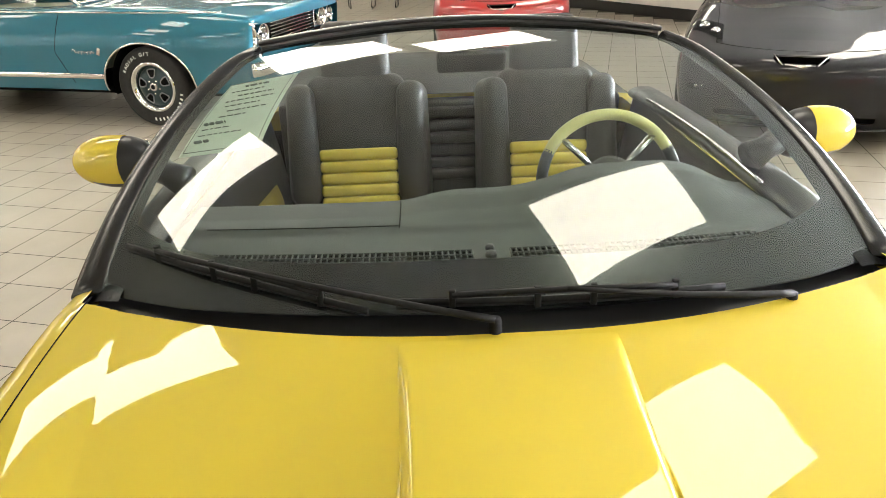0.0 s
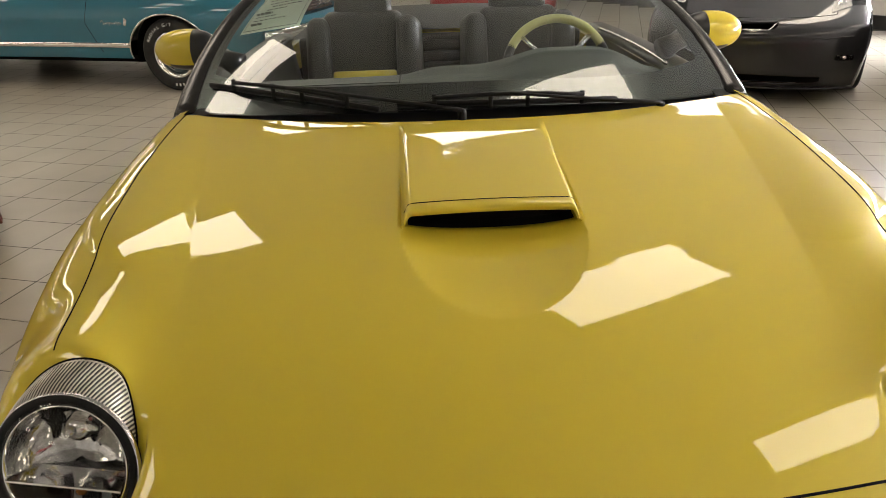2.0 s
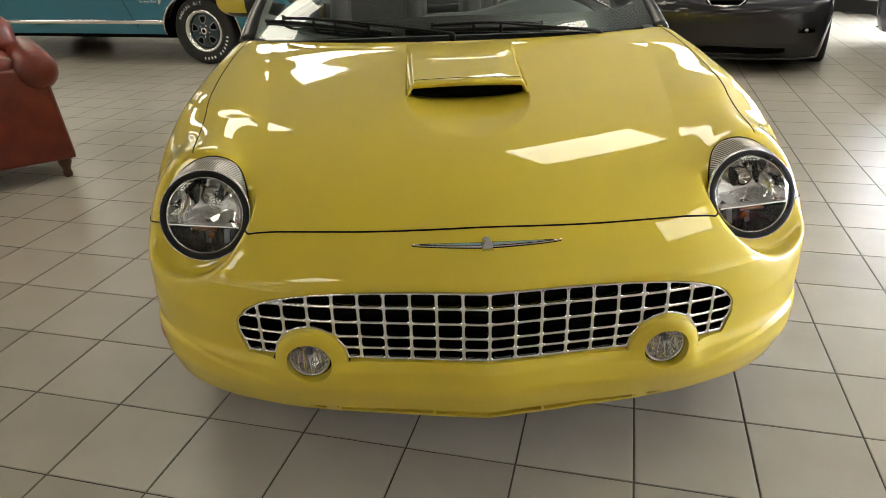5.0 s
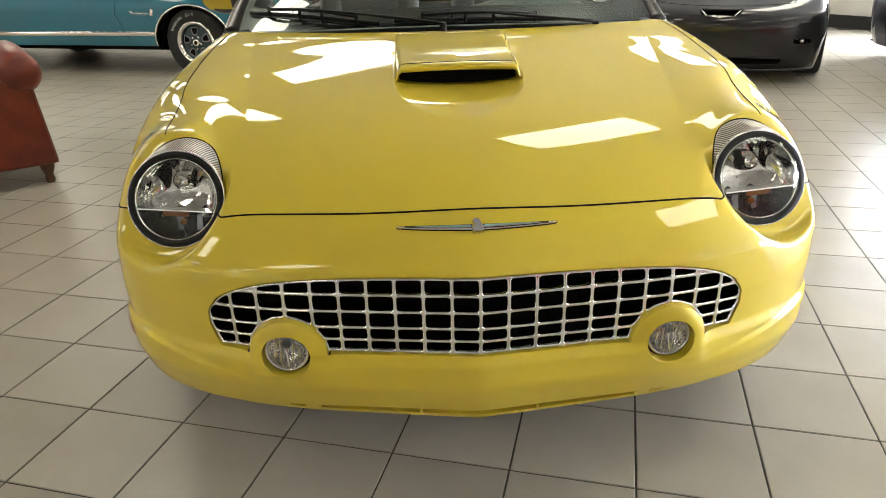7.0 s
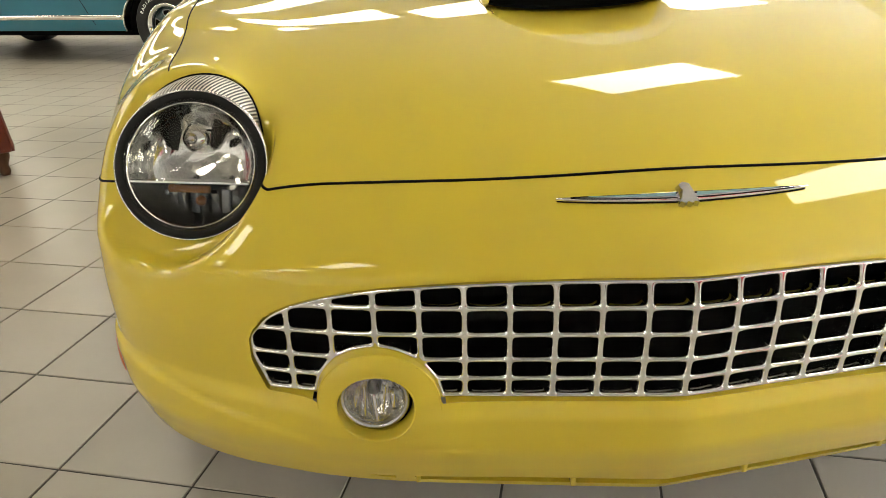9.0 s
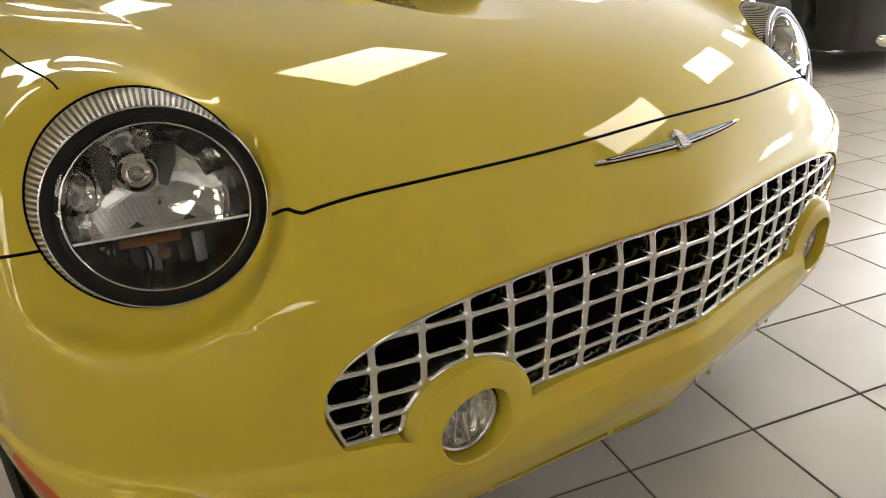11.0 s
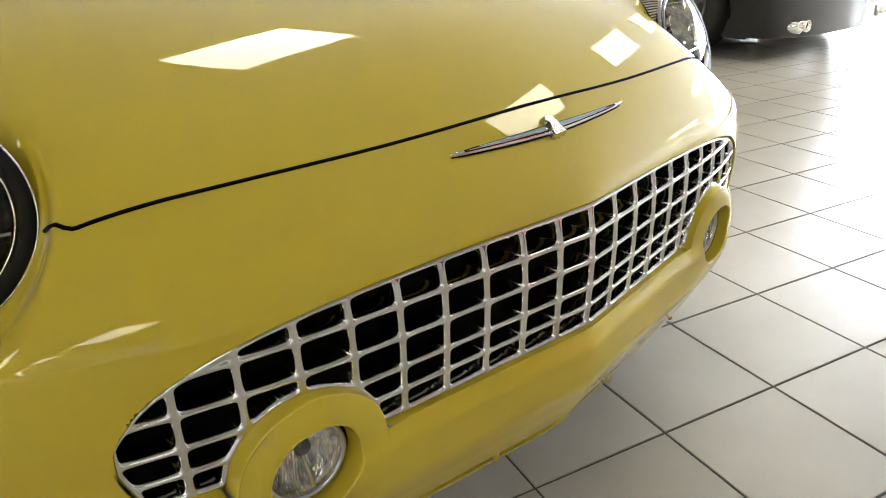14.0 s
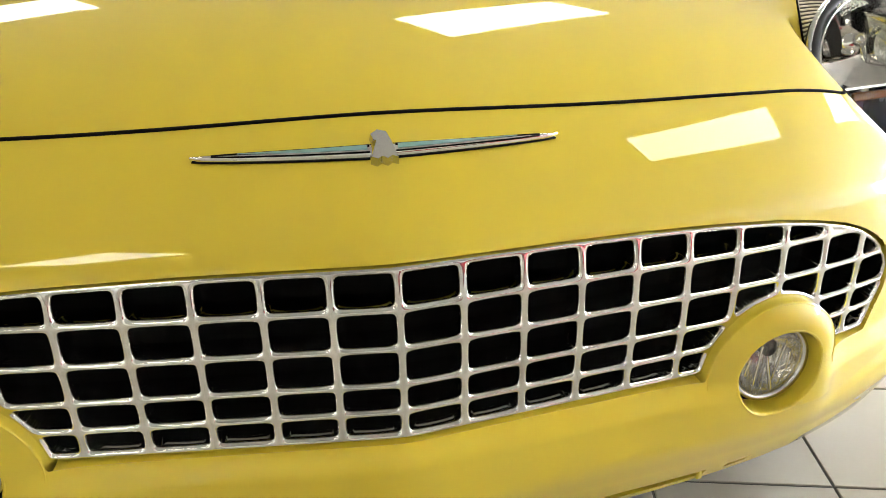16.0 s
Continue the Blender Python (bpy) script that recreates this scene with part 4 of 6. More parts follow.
    blob("side_bowl", 0.062, 0.022, -0.048, [(0.026, 0.026), (0.022, 0.01), (0.01, 0.002), (0.0, 0.0)], CHROME, 24)
    # dark vanes beside the bulb, an amber strip below the shelf
    for q, tilt in ((-1, 12), (1, -10)):
        v = pad_plate(0.020, 0.050, 0.003)
        part("vane", v, DARKBOWL, head, m=Matrix.Translation(lamp_p(sx, q * 0.034, 0.040, -0.030)) @ pose(0, 0, 0, -15, sx * tilt * q, 14 * sx + 25 * q), smooth=False)
    part("amber_strip", box((0.070, 0.006, 0.012), bevel=0.003), DIMAMBER, head, "dull amber strip under the shelf", m=Matrix.Translation(lamp_p(sx, 0.0, -0.043, -0.006)) @ pose(0, 0, 0, -15, 0, 14 * sx))
    random.seed(5)
    for k in range(7):
        a = math.radians(20 + 23 * k)
        r = 0.076
        bm = bmesh.new()
        u, w = r * math.cos(a), DISC_W + 0.012 + r * 0.92 * math.sin(a)
        t = 0.012 + 0.008 * random.random()
        pts = [(u - t * math.sin(a), w + t * math.cos(a), -0.05), (u + t * math.sin(a), w - t * math.cos(a), -0.046), (u * 1.28 + t * math.sin(a), w + 0.24 * (w - DISC_W) - t * math.cos(a), -0.018), (u * 1.28 - t * math.sin(a), w + 0.24 * (w - DISC_W) + t * math.cos(a), -0.022 + 0.006 * random.random())]
        v = [bm.verts.new(lamp_p(sx, *p)) for p in pts]
        bm.faces.new(v)
        bmesh.ops.solidify(bm, geom=bm.faces[:], thickness=0.003)
        part("facet", bm, (CHROME, GREYW, REFLECT)[k % 3], head, smooth=False)
    # lens flutes over the middle of the upper chamber
    bm = bmesh.new()
    for k in range(26):
        u = -0.07 + 0.0056 * k
        hgt = 0.036 * math.sqrt(max(1 - (u / 0.078) ** 2, 0.05))
        v = [bm.verts.new(lamp_p(sx, u + du, w0 + 0.004 + dw, 0.008 + h)) for du, dw, h in ((-0.0022, 0, 0), (0, 0, 0.002), (0.0022, 0, 0), (0.0022 + 0.012, hgt, 0.0), (0.012, hgt, 0.002), (-0.0022 + 0.012, hgt, 0.0))]
        bm.faces.new((v[0], v[1], v[4], v[5]))
        bm.faces.new((v[1], v[2], v[3], v[4]))
    part("lens_flutes", bm, FLUTE, head, smooth=False)
    for k in range(9):
        u = -0.07 + 0.0175 * k
        hh = math.sqrt(max(0.092 ** 2 - u * u, 0)) - 0.03
        part("lower_step", box((0.014, 0.004, max(hh, 0.01) * 0.8), bevel=0.001), GREYW if k % 3 == 1 else DARKBOWL, head, m=Matrix.Translation(lamp_p(sx, u, w0 - 0.012 - hh * 0.42, -0.022)) @ pose(0, 0, 0, -15, 0, 14 * sx))

# ---------------------------------------------------------------- windshield, cowl and cabin
def ws_base(x):
    return Vector((x, 1.29 + 0.30 * abs(x) ** 2.2 + 0.10 * max(abs(x) - 0.6, 0), 1.012 - 0.045 * x * x))


def ws_top(x):
    return Vector((x * 0.765, 2.43 - 0.10 * (x / 0.8) ** 2, 1.352 - 0.036 * (x / 0.8) ** 2))


def ws(x, t):
    """A place on the glass: x across at the base, t from base to header."""
    p = ws_base(x).lerp(ws_top(x), t)
    # the pillars bow outwards and turn in towards the header
    p.x += x * (0.235 * (t - max(t, 0) ** 1.7) - 0.045 * max((t - 0.86) / 0.14, 0) ** 2)
    n = Vector((0.35 * x, -0.35, 0.9)).normalized()
    return p + n * 0.07 * math.sin(math.pi * t) * (1 - 0.6 * min((x / 0.8) ** 2, 1.1))


shield = part("windshield", grid_mesh(lambda u, v: ws(u, v), spread(-0.785, 0.785, 49), spread(0.0, 1.0, 25)), WINDSHIELD, car, "raked tinted windshield")
shield.visible_shadow = False
# black border inside the glass
def frit(t0, t1, x0, x1, nu=40, nt=3):
    return grid_mesh(lambda u, v: ws(u, v) - Vector((0, -0.002, 0.004)), spread(x0, x1, nu), spread(t0, t1, nt))
part("glass_border", grid_mesh(lambda u, v: ws(u, v * (0.10 + 0.12 * (abs(u) / 0.79) ** 5)) - Vector((0, -0.002, 0.004)), spread(-0.79, 0.79, 60), spread(0, 1, 6)), FRIT, shield)
part("glass_border", frit(0.965, 1.0, -0.79, 0.79), FRIT, shield)
for sx in (1, -1):
    part("glass_border", grid_mesh(lambda u, v: ws(sx * u, v) - Vector((0, -0.002, 0.004)), spread(0.735 if sx > 0 else 0.755, 0.795, 4), spread(0.0, 1.0, 20)), FRIT, shield)
    pil = [ws(sx * 0.808, t) + Vector((sx * 0.004, 0.006, -0.004)) for t in spread(-0.02, 0.99, 24)]
    part("pillar", sweep(pil, [0.026 + 0.012 * (1 - k / 23) ** 4 for k in range(24)], 12, flat=0.6), FRIT, car, "slim dark windshield pillar")
    tr = [ws(sx * 0.826, t) + Vector((sx * 0.008, 0.008, -0.004)) for t in spread(0.0, 0.985, 24)]
    part("pillar_trim", sweep(tr, 0.009, 8), BLACK, car)
head = [ws(x, 1.0) + Vector((0, 0.02, 0.004)) for x in spread(-0.815, 0.815, 40)]
part("header", sweep(head, 0.027, 14, flat=0.65), HEADER, car, "glossy black windshield header rail")
head = [ws(x, 1.0) + Vector((0, -0.004, 0.014)) for x in spread(-0.815, 0.815, 40)]
part("header_trim", sweep(head, 0.007, 8), BLACK, car)

# cowl panel between hood and glass
def cowl_p(x, t):
    ax = abs(x)
    a = Vector((x, 1.235 + 0.33 * max(ax - 0.05, 0) ** 2.0, 0.0))
    a.z = float(on_body(np.array([ax]), np.array([min(a.y, 1.5)]))[0][2]) - 0.014
    b = ws_base(x * 0.985) + Vector((0, 0.03, -0.012))
    p = a.lerp(b, t)
    p.z -= 0.012 * math.sin(math.pi * t)
    return p
part("cowl", grid_mesh(cowl_p, spread(-0.80, 0.80, 41), spread(0, 1, 8)), BLACK, car, "black plastic cowl under the wipers")
for sx in (1, -1):
    part("cowl_corner", grid_mesh(lambda u, v: (sx * (0.735 + 0.085 * u), 1.44 + 0.20 * v + 0.03 * u, 0.985 + 0.028 * v - 0.02 * u * u + 0.006 * math.sin(math.pi * v)), spread(0, 1, 8), spread(0, 1, 8), thick=0.01), BLACK, car, "black mirror-side cowl corner")


# wipers lie on the glass
def wiper(a, b, pivot, label):
    """a, b: ends of the blade; pivot: the arm's root; all as (x, t) on the glass."""
    def on(x, t, up):
        return ws(x, t) + Vector((0.1 * x, -0.36, 0.93)) * up
    blade = [on(a[0] + (b[0] - a[0]) * k / 16, a[1] + (b[1] - a[1]) * k / 16, 0.006) for k in range(17)]
    w = part("wiper", sweep(blade, 0.006, 6, flat=1.3), WIPERBLACK, car, label)
    part("rubber", sweep([p + Vector((0, -0.001, -0.006)) for p in blade], 0.003, 5), RUBBER, w)
    spine = [on(a[0] + (b[0] - a[0]) * k / 12, a[1] + (b[1] - a[1]) * k / 12, 0.017 + 0.014 * math.sin(math.pi * k / 12)) for k in range(2, 11)]
    part("yoke", sweep(spine, 0.006, 6), WIPERBLACK, w)
    for k in (2, 5, 7, 10):
        q = on(a[0] + (b[0] - a[0]) * k / 12, a[1] + (b[1] - a[1]) * k / 12, 0.0)
        part("claw", box((0.012, 0.010, 0.03 + 0.012 * math.sin(math.pi * k / 12)), bevel=0.002), WIPERBLACK, w, m=Matrix.Translation(q + Vector((0, -0.006, 0.014))))
    mid = (a[0] + (b[0] - a[0]) * 0.5, a[1] + (b[1] - a[1]) * 0.5)
    arm = [on(mid[0] + (pivot[0] - mid[0]) * k / 14, mid[1] + (pivot[1] - mid[1]) * k / 14, 0.034 - 0.010 * k / 14) for k in range(15)]
    part("arm", sweep(arm, [0.006 + 0.003 * k / 14 for k in range(15)], 8, flat=0.7), WIPERBLACK, w)
    part("pivot", lathe([(0.0, 0.010), (0.010, 0.009), (0.012, 0.0), (0.012, -0.03)], 20, "Z"), WIPERBLACK, w, m=Matrix.Translation(on(pivot[0], pivot[1], 0.016)))


wiper((-0.75, 0.125), (-0.24, 0.002), (-0.02, -0.030), "black wiper with a long blade resting on the glass")
wiper((-0.19, 0.017), (0.41, 0.006), (0.53, -0.040), "black wiper lying along the foot of the glass")

# paper price sheet behind the glass
def inner(x, t, d=0.012):
    return ws(x, t) - Vector((0.1 * x, -0.36, 0.93)) * d
# the sheet is pinned inside the glass on the passenger's side
sheet_m = part("price_sheet", grid_mesh(lambda u, v: inner(-0.735 + 0.215 * u, 0.425 + 0.335 * v, 0.010), spread(0, 1, 8), spread(0, 1, 8), thick=0.002), PAPER, None, "")
tagged(sheet_m, "pale green printed price sheet taped inside the windshield", "paper sheet")


def on_sheet(u, v, d=0.0135):
    return inner(-0.735 + 0.215 * u, 0.425 + 0.335 * v, 0.0065)


random.seed(8)
# frame line and rows of writing too small to read, as bars
for a, b in (((0.05, 0.03), (0.95, 0.03)), ((0.95, 0.03), (0.95, 0.97)), ((0.95, 0.97), (0.05, 0.97)), ((0.05, 0.97), (0.05, 0.03))):
    part("print_line", sweep([on_sheet(a[0] + (b[0] - a[0]) * k / 8, a[1] + (b[1] - a[1]) * k / 8) for k in range(9)], 0.0008, 4), PRINT, sheet_m)
for r, (x0, x1, th) in enumerate(((0.3, 0.66, 0.004), (0.16, 0.62, 0.0022), (0.3, 0.8, 0.0025), (0.18, 0.86, 0.0022), (0.22, 0.7, 0.0022), (0.3, 0.85, 0.0022), (0.24, 0.6, 0.0022), (0.1, 0.38, 0.006), (0.12, 0.5, 0.002), (0.12, 0.7, 0.002), (0.12, 0.3, 0.006))):
    v = 0.90 - 0.075 * r
    x = x0
    while x < x1:
        w = 0.03 + 0.07 * random.random()
        part("print_bar", sweep([on_sheet(min(x + w * k / 2, x1), v) for k in range(3)], th * 0.6, 4), PRINT, sheet_m)
        x += w + 0.025

# ---- dashboard
def dash_p(u, v):
    """u across -1..1, v from the glass to the driver."""
    x = 0.72 * u
    y = 1.40 + 0.10 * u * u + v * (0.50 - 0.03 * u * u)
    z = 0.985 - 0.02 * u * u + 0.018 * math.sin(math.pi * min(v * 1.3, 1)) - 0.02 * max(v - 0.75, 0)
    z += 0.010 * (1 / (1 + math.exp(-(v - 0.56) * 50)))
    hump = math.exp(-((x - 0.40) / 0.235) ** 4) * max(0, min((v - 0.42) / 0.40, 1)) ** 1.3
    mid = math.exp(-((x - 0.02) / 0.16) ** 4) * max(0, min((v - 0.62) / 0.3, 1))
    return (x, y, z + 0.078 * hump + 0.026 * mid)


dash = part("dashboard", grid_mesh(dash_p, spread(-1, 1, 81), spread(0, 1, 61)), DASH, car, "dark grey padded dashboard with an instrument hood")
def dash_face(u, v):
    x, y, z = dash_p(u, 1.0)
    return (x, y + 0.02 * math.sin(math.pi * v) - 0.05 * v, z - 0.34 * v)
part("dash_face", grid_mesh(dash_face, spread(-1, 1, 61), spread(0, 1, 10)), DASH, dash)
for x0, x1 in ((-0.595, -0.035), (0.045, 0.60)):
    n = 44
    part("vent_slot", grid_mesh(lambda u, v: tuple(Vector(dash_p(u / 0.72, 0.235 + 0.075 * v)) + Vector((0, 0, 0.0015))), spread(x0, x1, 40), spread(0, 1, 2)), GAP, dash)
    for k in range(n + 1):
        x = x0 + (x1 - x0) * k / n
        a, b = Vector(dash_p(x / 0.72, 0.235)), Vector(dash_p(x / 0.72, 0.312))
        part("vent_rib", sweep([a + Vector((0, 0, 0.003)), b + Vector((0, 0, 0.003))], 0.0022, 4), DASH, dash)
    for v in (0.233, 0.2725, 0.314):
        part("vent_rail", sweep([Vector(dash_p((x0 + (x1 - x0) * k / 30) / 0.72, v)) + Vector((0, 0, 0.003)) for k in range(31)], 0.0028, 5), DASH, dash)
for v, r in ((0.27, 0.013), (0.33, 0.010)):
    p = dash_p(0.004, v)
    part("sensor_knob", lathe([(0.0, 0.010), (r * 0.8, 0.009), (r, 0.004), (r, -0.002)], 20, "Z"), BLACK, dash, m=pose(*p))
part("seam_line", sweep([Vector(dash_p(-0.19 / 0.72, 0.58 + 0.40 * k / 10)) + Vector((0, 0, 0.001)) for k in range(11)], 0.0014, 4), GAP, dash)
part("seam_line", sweep([Vector(dash_p(-0.9 + 0.63 * k / 20, 0.60)) + Vector((0, 0, 0.001)) for k in range(21)], 0.0012, 4), GAP, dash)

# ---- steering wheel: pale and dark halves on a black hub
sw = Matrix.Translation((0.39, 2.06, 0.955)) @ pose(0, 0, 0, 68 - 90, 0, 0)
def rim_arc(a0, a1, n=30):
    return [sw @ Vector((0.19 * math.cos(a), 0, 0.19 * math.sin(a))) for a in spread(a0, a1, n)]
wheel_s = part("steering_wheel", sweep(rim_arc(radians(28), radians(152)), 0.0165, 12), SWYEL, car, "two-tone steering wheel with a pale yellow rim")
part("rim", sweep(rim_arc(radians(150), radians(390), 44), 0.0165, 12), BLACK, wheel_s)
part("hub", lathe([(0.0, -0.03), (0.06, -0.028), (0.075, -0.01), (0.06, 0.03), (0.0, 0.04)], 32, m=sw), LEATHER, wheel_s)
for a in (0, 90, 180, 270):
    c, s_ = math.cos(radians(a - 45)), math.sin(radians(a - 45))
    part("spoke", sweep([sw @ Vector((0.06 * c, 0, 0.06 * s_)), sw @ Vector((0.18 * c, 0, 0.18 * s_))], 0.014, 8, flat=0.6), SILVER, wheel_s)
part("column", sweep([sw @ Vector((0, 0.03, 0)), sw @ Vector((0, 0.3, -0.02))], 0.035, 14), BLACK, wheel_s)


# ---- seats
def pad(w, d, h, r=0.05, seg=5, taper=1.0, bulge=0.0):
    bm = box((w, d, h), bevel=r, seg=seg)
    for v in bm.verts:
        t = v.co.z / h + 0.5
        v.co.x *= 1 + (taper - 1) * t
        v.co.y -= bulge * (1 - (2 * v.co.x / w) ** 2) * (1 - (2 * v.co.z / h) ** 2)
    return bm


for sx in (-1, 1):
    base = Matrix.Translation((sx * 0.385, 2.62, 0.46))
    lean = pose(0, 0.34, 0.10, -16, 0, 0)
    seat = part("seat", pad(0.50, 0.52, 0.16, 0.06, bulge=0), LEATHER, car, "black leather bucket seat with yellow ribbed insert", m=base)
    part("backrest", pad(0.46, 0.13, 0.54, 0.055, taper=0.86), LEATHER, seat, m=lean @ pose(0, 0, 0.27))
    for q in (-1, 1):
        part("bolster", pad(0.13, 0.17, 0.49, 0.055, taper=0.85), LEATHER, seat, m=lean @ pose(q * 0.225, -0.035, 0.26, 0, 0, q * -14))
        part("cushion_bolster", pad(0.12, 0.46, 0.14, 0.05), LEATHER, seat, m=pose(q * 0.215, -0.02, 0.05))
    part("headrest", pad(0.29, 0.10, 0.25, 0.045, taper=0.92), LEATHER, seat, m=lean @ pose(0, 0.0, 0.625, 4, 0, 0))
    for q in (-1, 1):
        part("headrest_post", sweep([lean @ Vector((q * 0.07, 0, 0.50)), lean @ Vector((q * 0.07, 0, 0.66))], 0.007, 8), CHROME, seat)
    for k in range(5):
        part("yellow_rib", pad(0.315, 0.05, 0.049, 0.016, 3), YLEATHER, seat, "yellow leather rib of the seat back", m=lean @ pose(0, -0.062, 0.028 + 0.048 * k))
    for k in range(7):
        part("yellow_rib", pad(0.30, 0.052, 0.05, 0.018, 3), YLEATHER, seat, "yellow leather rib of the seat cushion", m=pose(0, -0.20 + 0.052 * k, 0.072))
    # chrome-edged roll hoop behind the seat
    hoop = [(sx * 0.385 + 0.12 * math.cos(a), 3.15, 0.98 + 0.16 * math.sin(a)) for a in spread(0, math.pi, 24)]
    hoop = [(hoop[0][0], 3.15, 0.86)] + hoop + [(hoop[-1][0], 3.15, 0.86)]
    part("roll_hoop", sweep(hoop, 0.014, 8, up=(0, 1, 0)), BLACK, car, "dark roll hoop behind the seat")

# ---- tub, doors, console, rear wall
part("cabin_floor", box((1.5, 2.2, 0.04), (0, 2.35, 0.24)), CARPET, car, smooth=False)
part("cabin_rear", box((1.46, 0.06, 0.70), (0, 3.20, 0.60), 0.02), LEATHER, car)
for k in range(6):
    part("rear_panel_rib", pad(0.26, 0.03, 0.05, 0.012, 3), LEATHER, car, m=pose(0, 3.165, 0.62 + 0.055 * k))
part("firewall", box((1.5, 0.05, 0.72), (0, 1.56, 0.60)), CARPET, car, smooth=False)
cons = part("console", pad(0.20, 1.1, 0.24, 0.04), LEATHER, car, "black centre console", m=pose(0, 2.35, 0.42))
part("armrest", pad(0.18, 0.34, 0.08, 0.03), LEATHER, cons, m=pose(0, 0.35, 0.17))
for sx in (-1, 1):
    door = part("door_panel", grid_mesh(lambda u, v: (sx * (0.745 - 0.03 * math.sin(math.pi * v) - 0.04 * (1 - v)), 1.62 + 1.42 * u, 0.28 + 0.68 * v), spread(0, 1, 14), spread(0, 1, 14), thick=0.03), LEATHER, car, "black door trim with a yellow insert")
    part("door_insert", grid_mesh(lambda u, v: (sx * (0.698 - 0.02 * math.sin(math.pi * v)), 1.86 + 0.95 * u, (0.50 if sx > 0 else 0.55) + ((0.25 if sx > 0 else 0.30) - 0.12 * u) * v), spread(0, 1, 10), spread(0, 1, 8), thick=0.012), YLEATHER, door)
    part("door_handle", sweep([(sx * 0.675, 1.92 + 0.02 * k, 0.86 + 0.012 * math.sin(k)) for k in range(6)], 0.012, 8), CHROME, door)
    part("door_speaker", lathe([(0.0, 0.0), (0.035, 0.004), (0.04, 0.0), (0.04, -0.01)], 24, "X", m=pose(sx * 0.685, 1.80, 0.88)), CHROME, door)
    # the top edge of the door and the window slot
    part("belt_rail", sweep([(sx * (0.795 + 0.02 * math.sin(math.pi * k / 20)), 1.64 + 1.45 * k / 20, 0.968 - 0.004 * k / 20) for k in range(21)], 0.062, 12, flat=0.42), BLACK, car, "black belt rail of the door")
    part("window_slot", sweep([(sx * (0.742 + 0.02 * math.sin(math.pi * k / 20)), 1.9 + 0.95 * k / 20, 0.996 - 0.004 * k / 20) for k in range(21)], 0.007, 6), SILVER, car)

# ---- black cover over the folded top, lying on the rear deck
TONNEAU = grain(material("tonneau_vinyl", rough=0.5), (0.018, 0.018, 0.018), (0.032, 0.031, 0.03), 25, bump=0.3, bump_scale=400)
def tonneau_p(u, v):
    x, y = 0.77 * u * (1 - 0.06 * v * v), 3.18 + 1.42 * v
    z = float(hood_z(np.array(abs(x)), np.array(y))) - 0.10 * max(abs(x) - 0.62, 0)
    return (x, y, z + 0.012 + 0.075 * math.sin(math.pi * min(v * 1.5, 1)) * (1 - u ** 4))
part("tonneau_cover", grid_mesh(tonneau_p, spread(-1, 1, 40), spread(0, 1, 40), thick=0.012), TONNEAU, car, "black vinyl cover over the folded top")

# ---- mirrors: yellow caps on black shells
for sx in (-1, 1):
    m = pose(sx * 0.955, 2.07, 1.075, 0, 0, sx * 8)
    def egg(x0, x1, grow, n=20):
        bm = bmesh.new()
        rows = []
        for k in range(n):
            t = x0 + (x1 - x0) * k / (n - 1)
            r = math.sqrt(max(1 - abs(t) ** 2.6, 0.0)) if t > 0 else math.sqrt(max(1 - abs(t) ** 4, 0.0)) * (1 - 0.10 * abs(t))
            ring = []
            for j in range(28):
                a = 2 * math.pi * j / 28
                yy, zz = math.cos(a), math.sin(a)
                ring.append(bm.verts.new((sx * 0.118 * t * (1 + grow * 0.02), (0.062 + grow) * r * yy * (1.0 if yy < 0 else 0.5), (0.071 + grow) * r * zz * (1.0 - 0.12 * t))))
            rows.append(ring)
        for a, b in zip(rows, rows[1:]):
            for j in range(28):
                bm.faces.new((a[j], a[(j + 1) % 28], b[(j + 1) % 28], b[j]))
        bm.faces.new(rows[0])
        bm.faces.new(rows[-1])
        bmesh.ops.recalc_face_normals(bm, faces=bm.faces)
        return bm
    mirror = part("door_mirror", egg(-1.0, 0.995, 0.0), BLACK, car, "door mirror with a yellow cap on a black shell", m=m)
    cap = egg(-0.32, 0.998, 0.0025)
    for v in list(cap.verts):
        if v.co.z < -0.052 or v.co.y > 0.02:
            cap.verts.remove(v)
    part("mirror_cap", cap, YELLOW, mirror)
    part("mirror_glass", box((0.17, 0.004, 0.10), (0, 0.033, 0), 0.002), CHROME, mirror)
    part("mirror_foot", sweep([(-sx * 0.09, 0.005, -0.01), (-sx * 0.14, 0.0, -0.035), (-sx * 0.19, -0.01, -0.055)], [0.04, 0.034, 0.045], 12), BLACK, mirror)

# the small inner mirror behind the glass
part("inner_mirror", pad(0.21, 0.03, 0.065, 0.014, 3), BLACK, car, "dark inner mirror under the header", m=pose(0.03, 2.36, 1.25, 8, 0, 0))


# ---------------------------------------------------------------- wheels
def tyre(r, w, rim_r):
    return lathe([(rim_r, -w * 0.42), (rim_r + 0.012, -w * 0.48), (r * 0.93, -w * 0.5), (r * 0.985, -w * 0.44), (r, -w * 0.34), (r, w * 0.34), (r * 0.985, w * 0.44), (r * 0.93, w * 0.5), (rim_r + 0.012, w * 0.48), (rim_r, w * 0.42)], 72, "X")


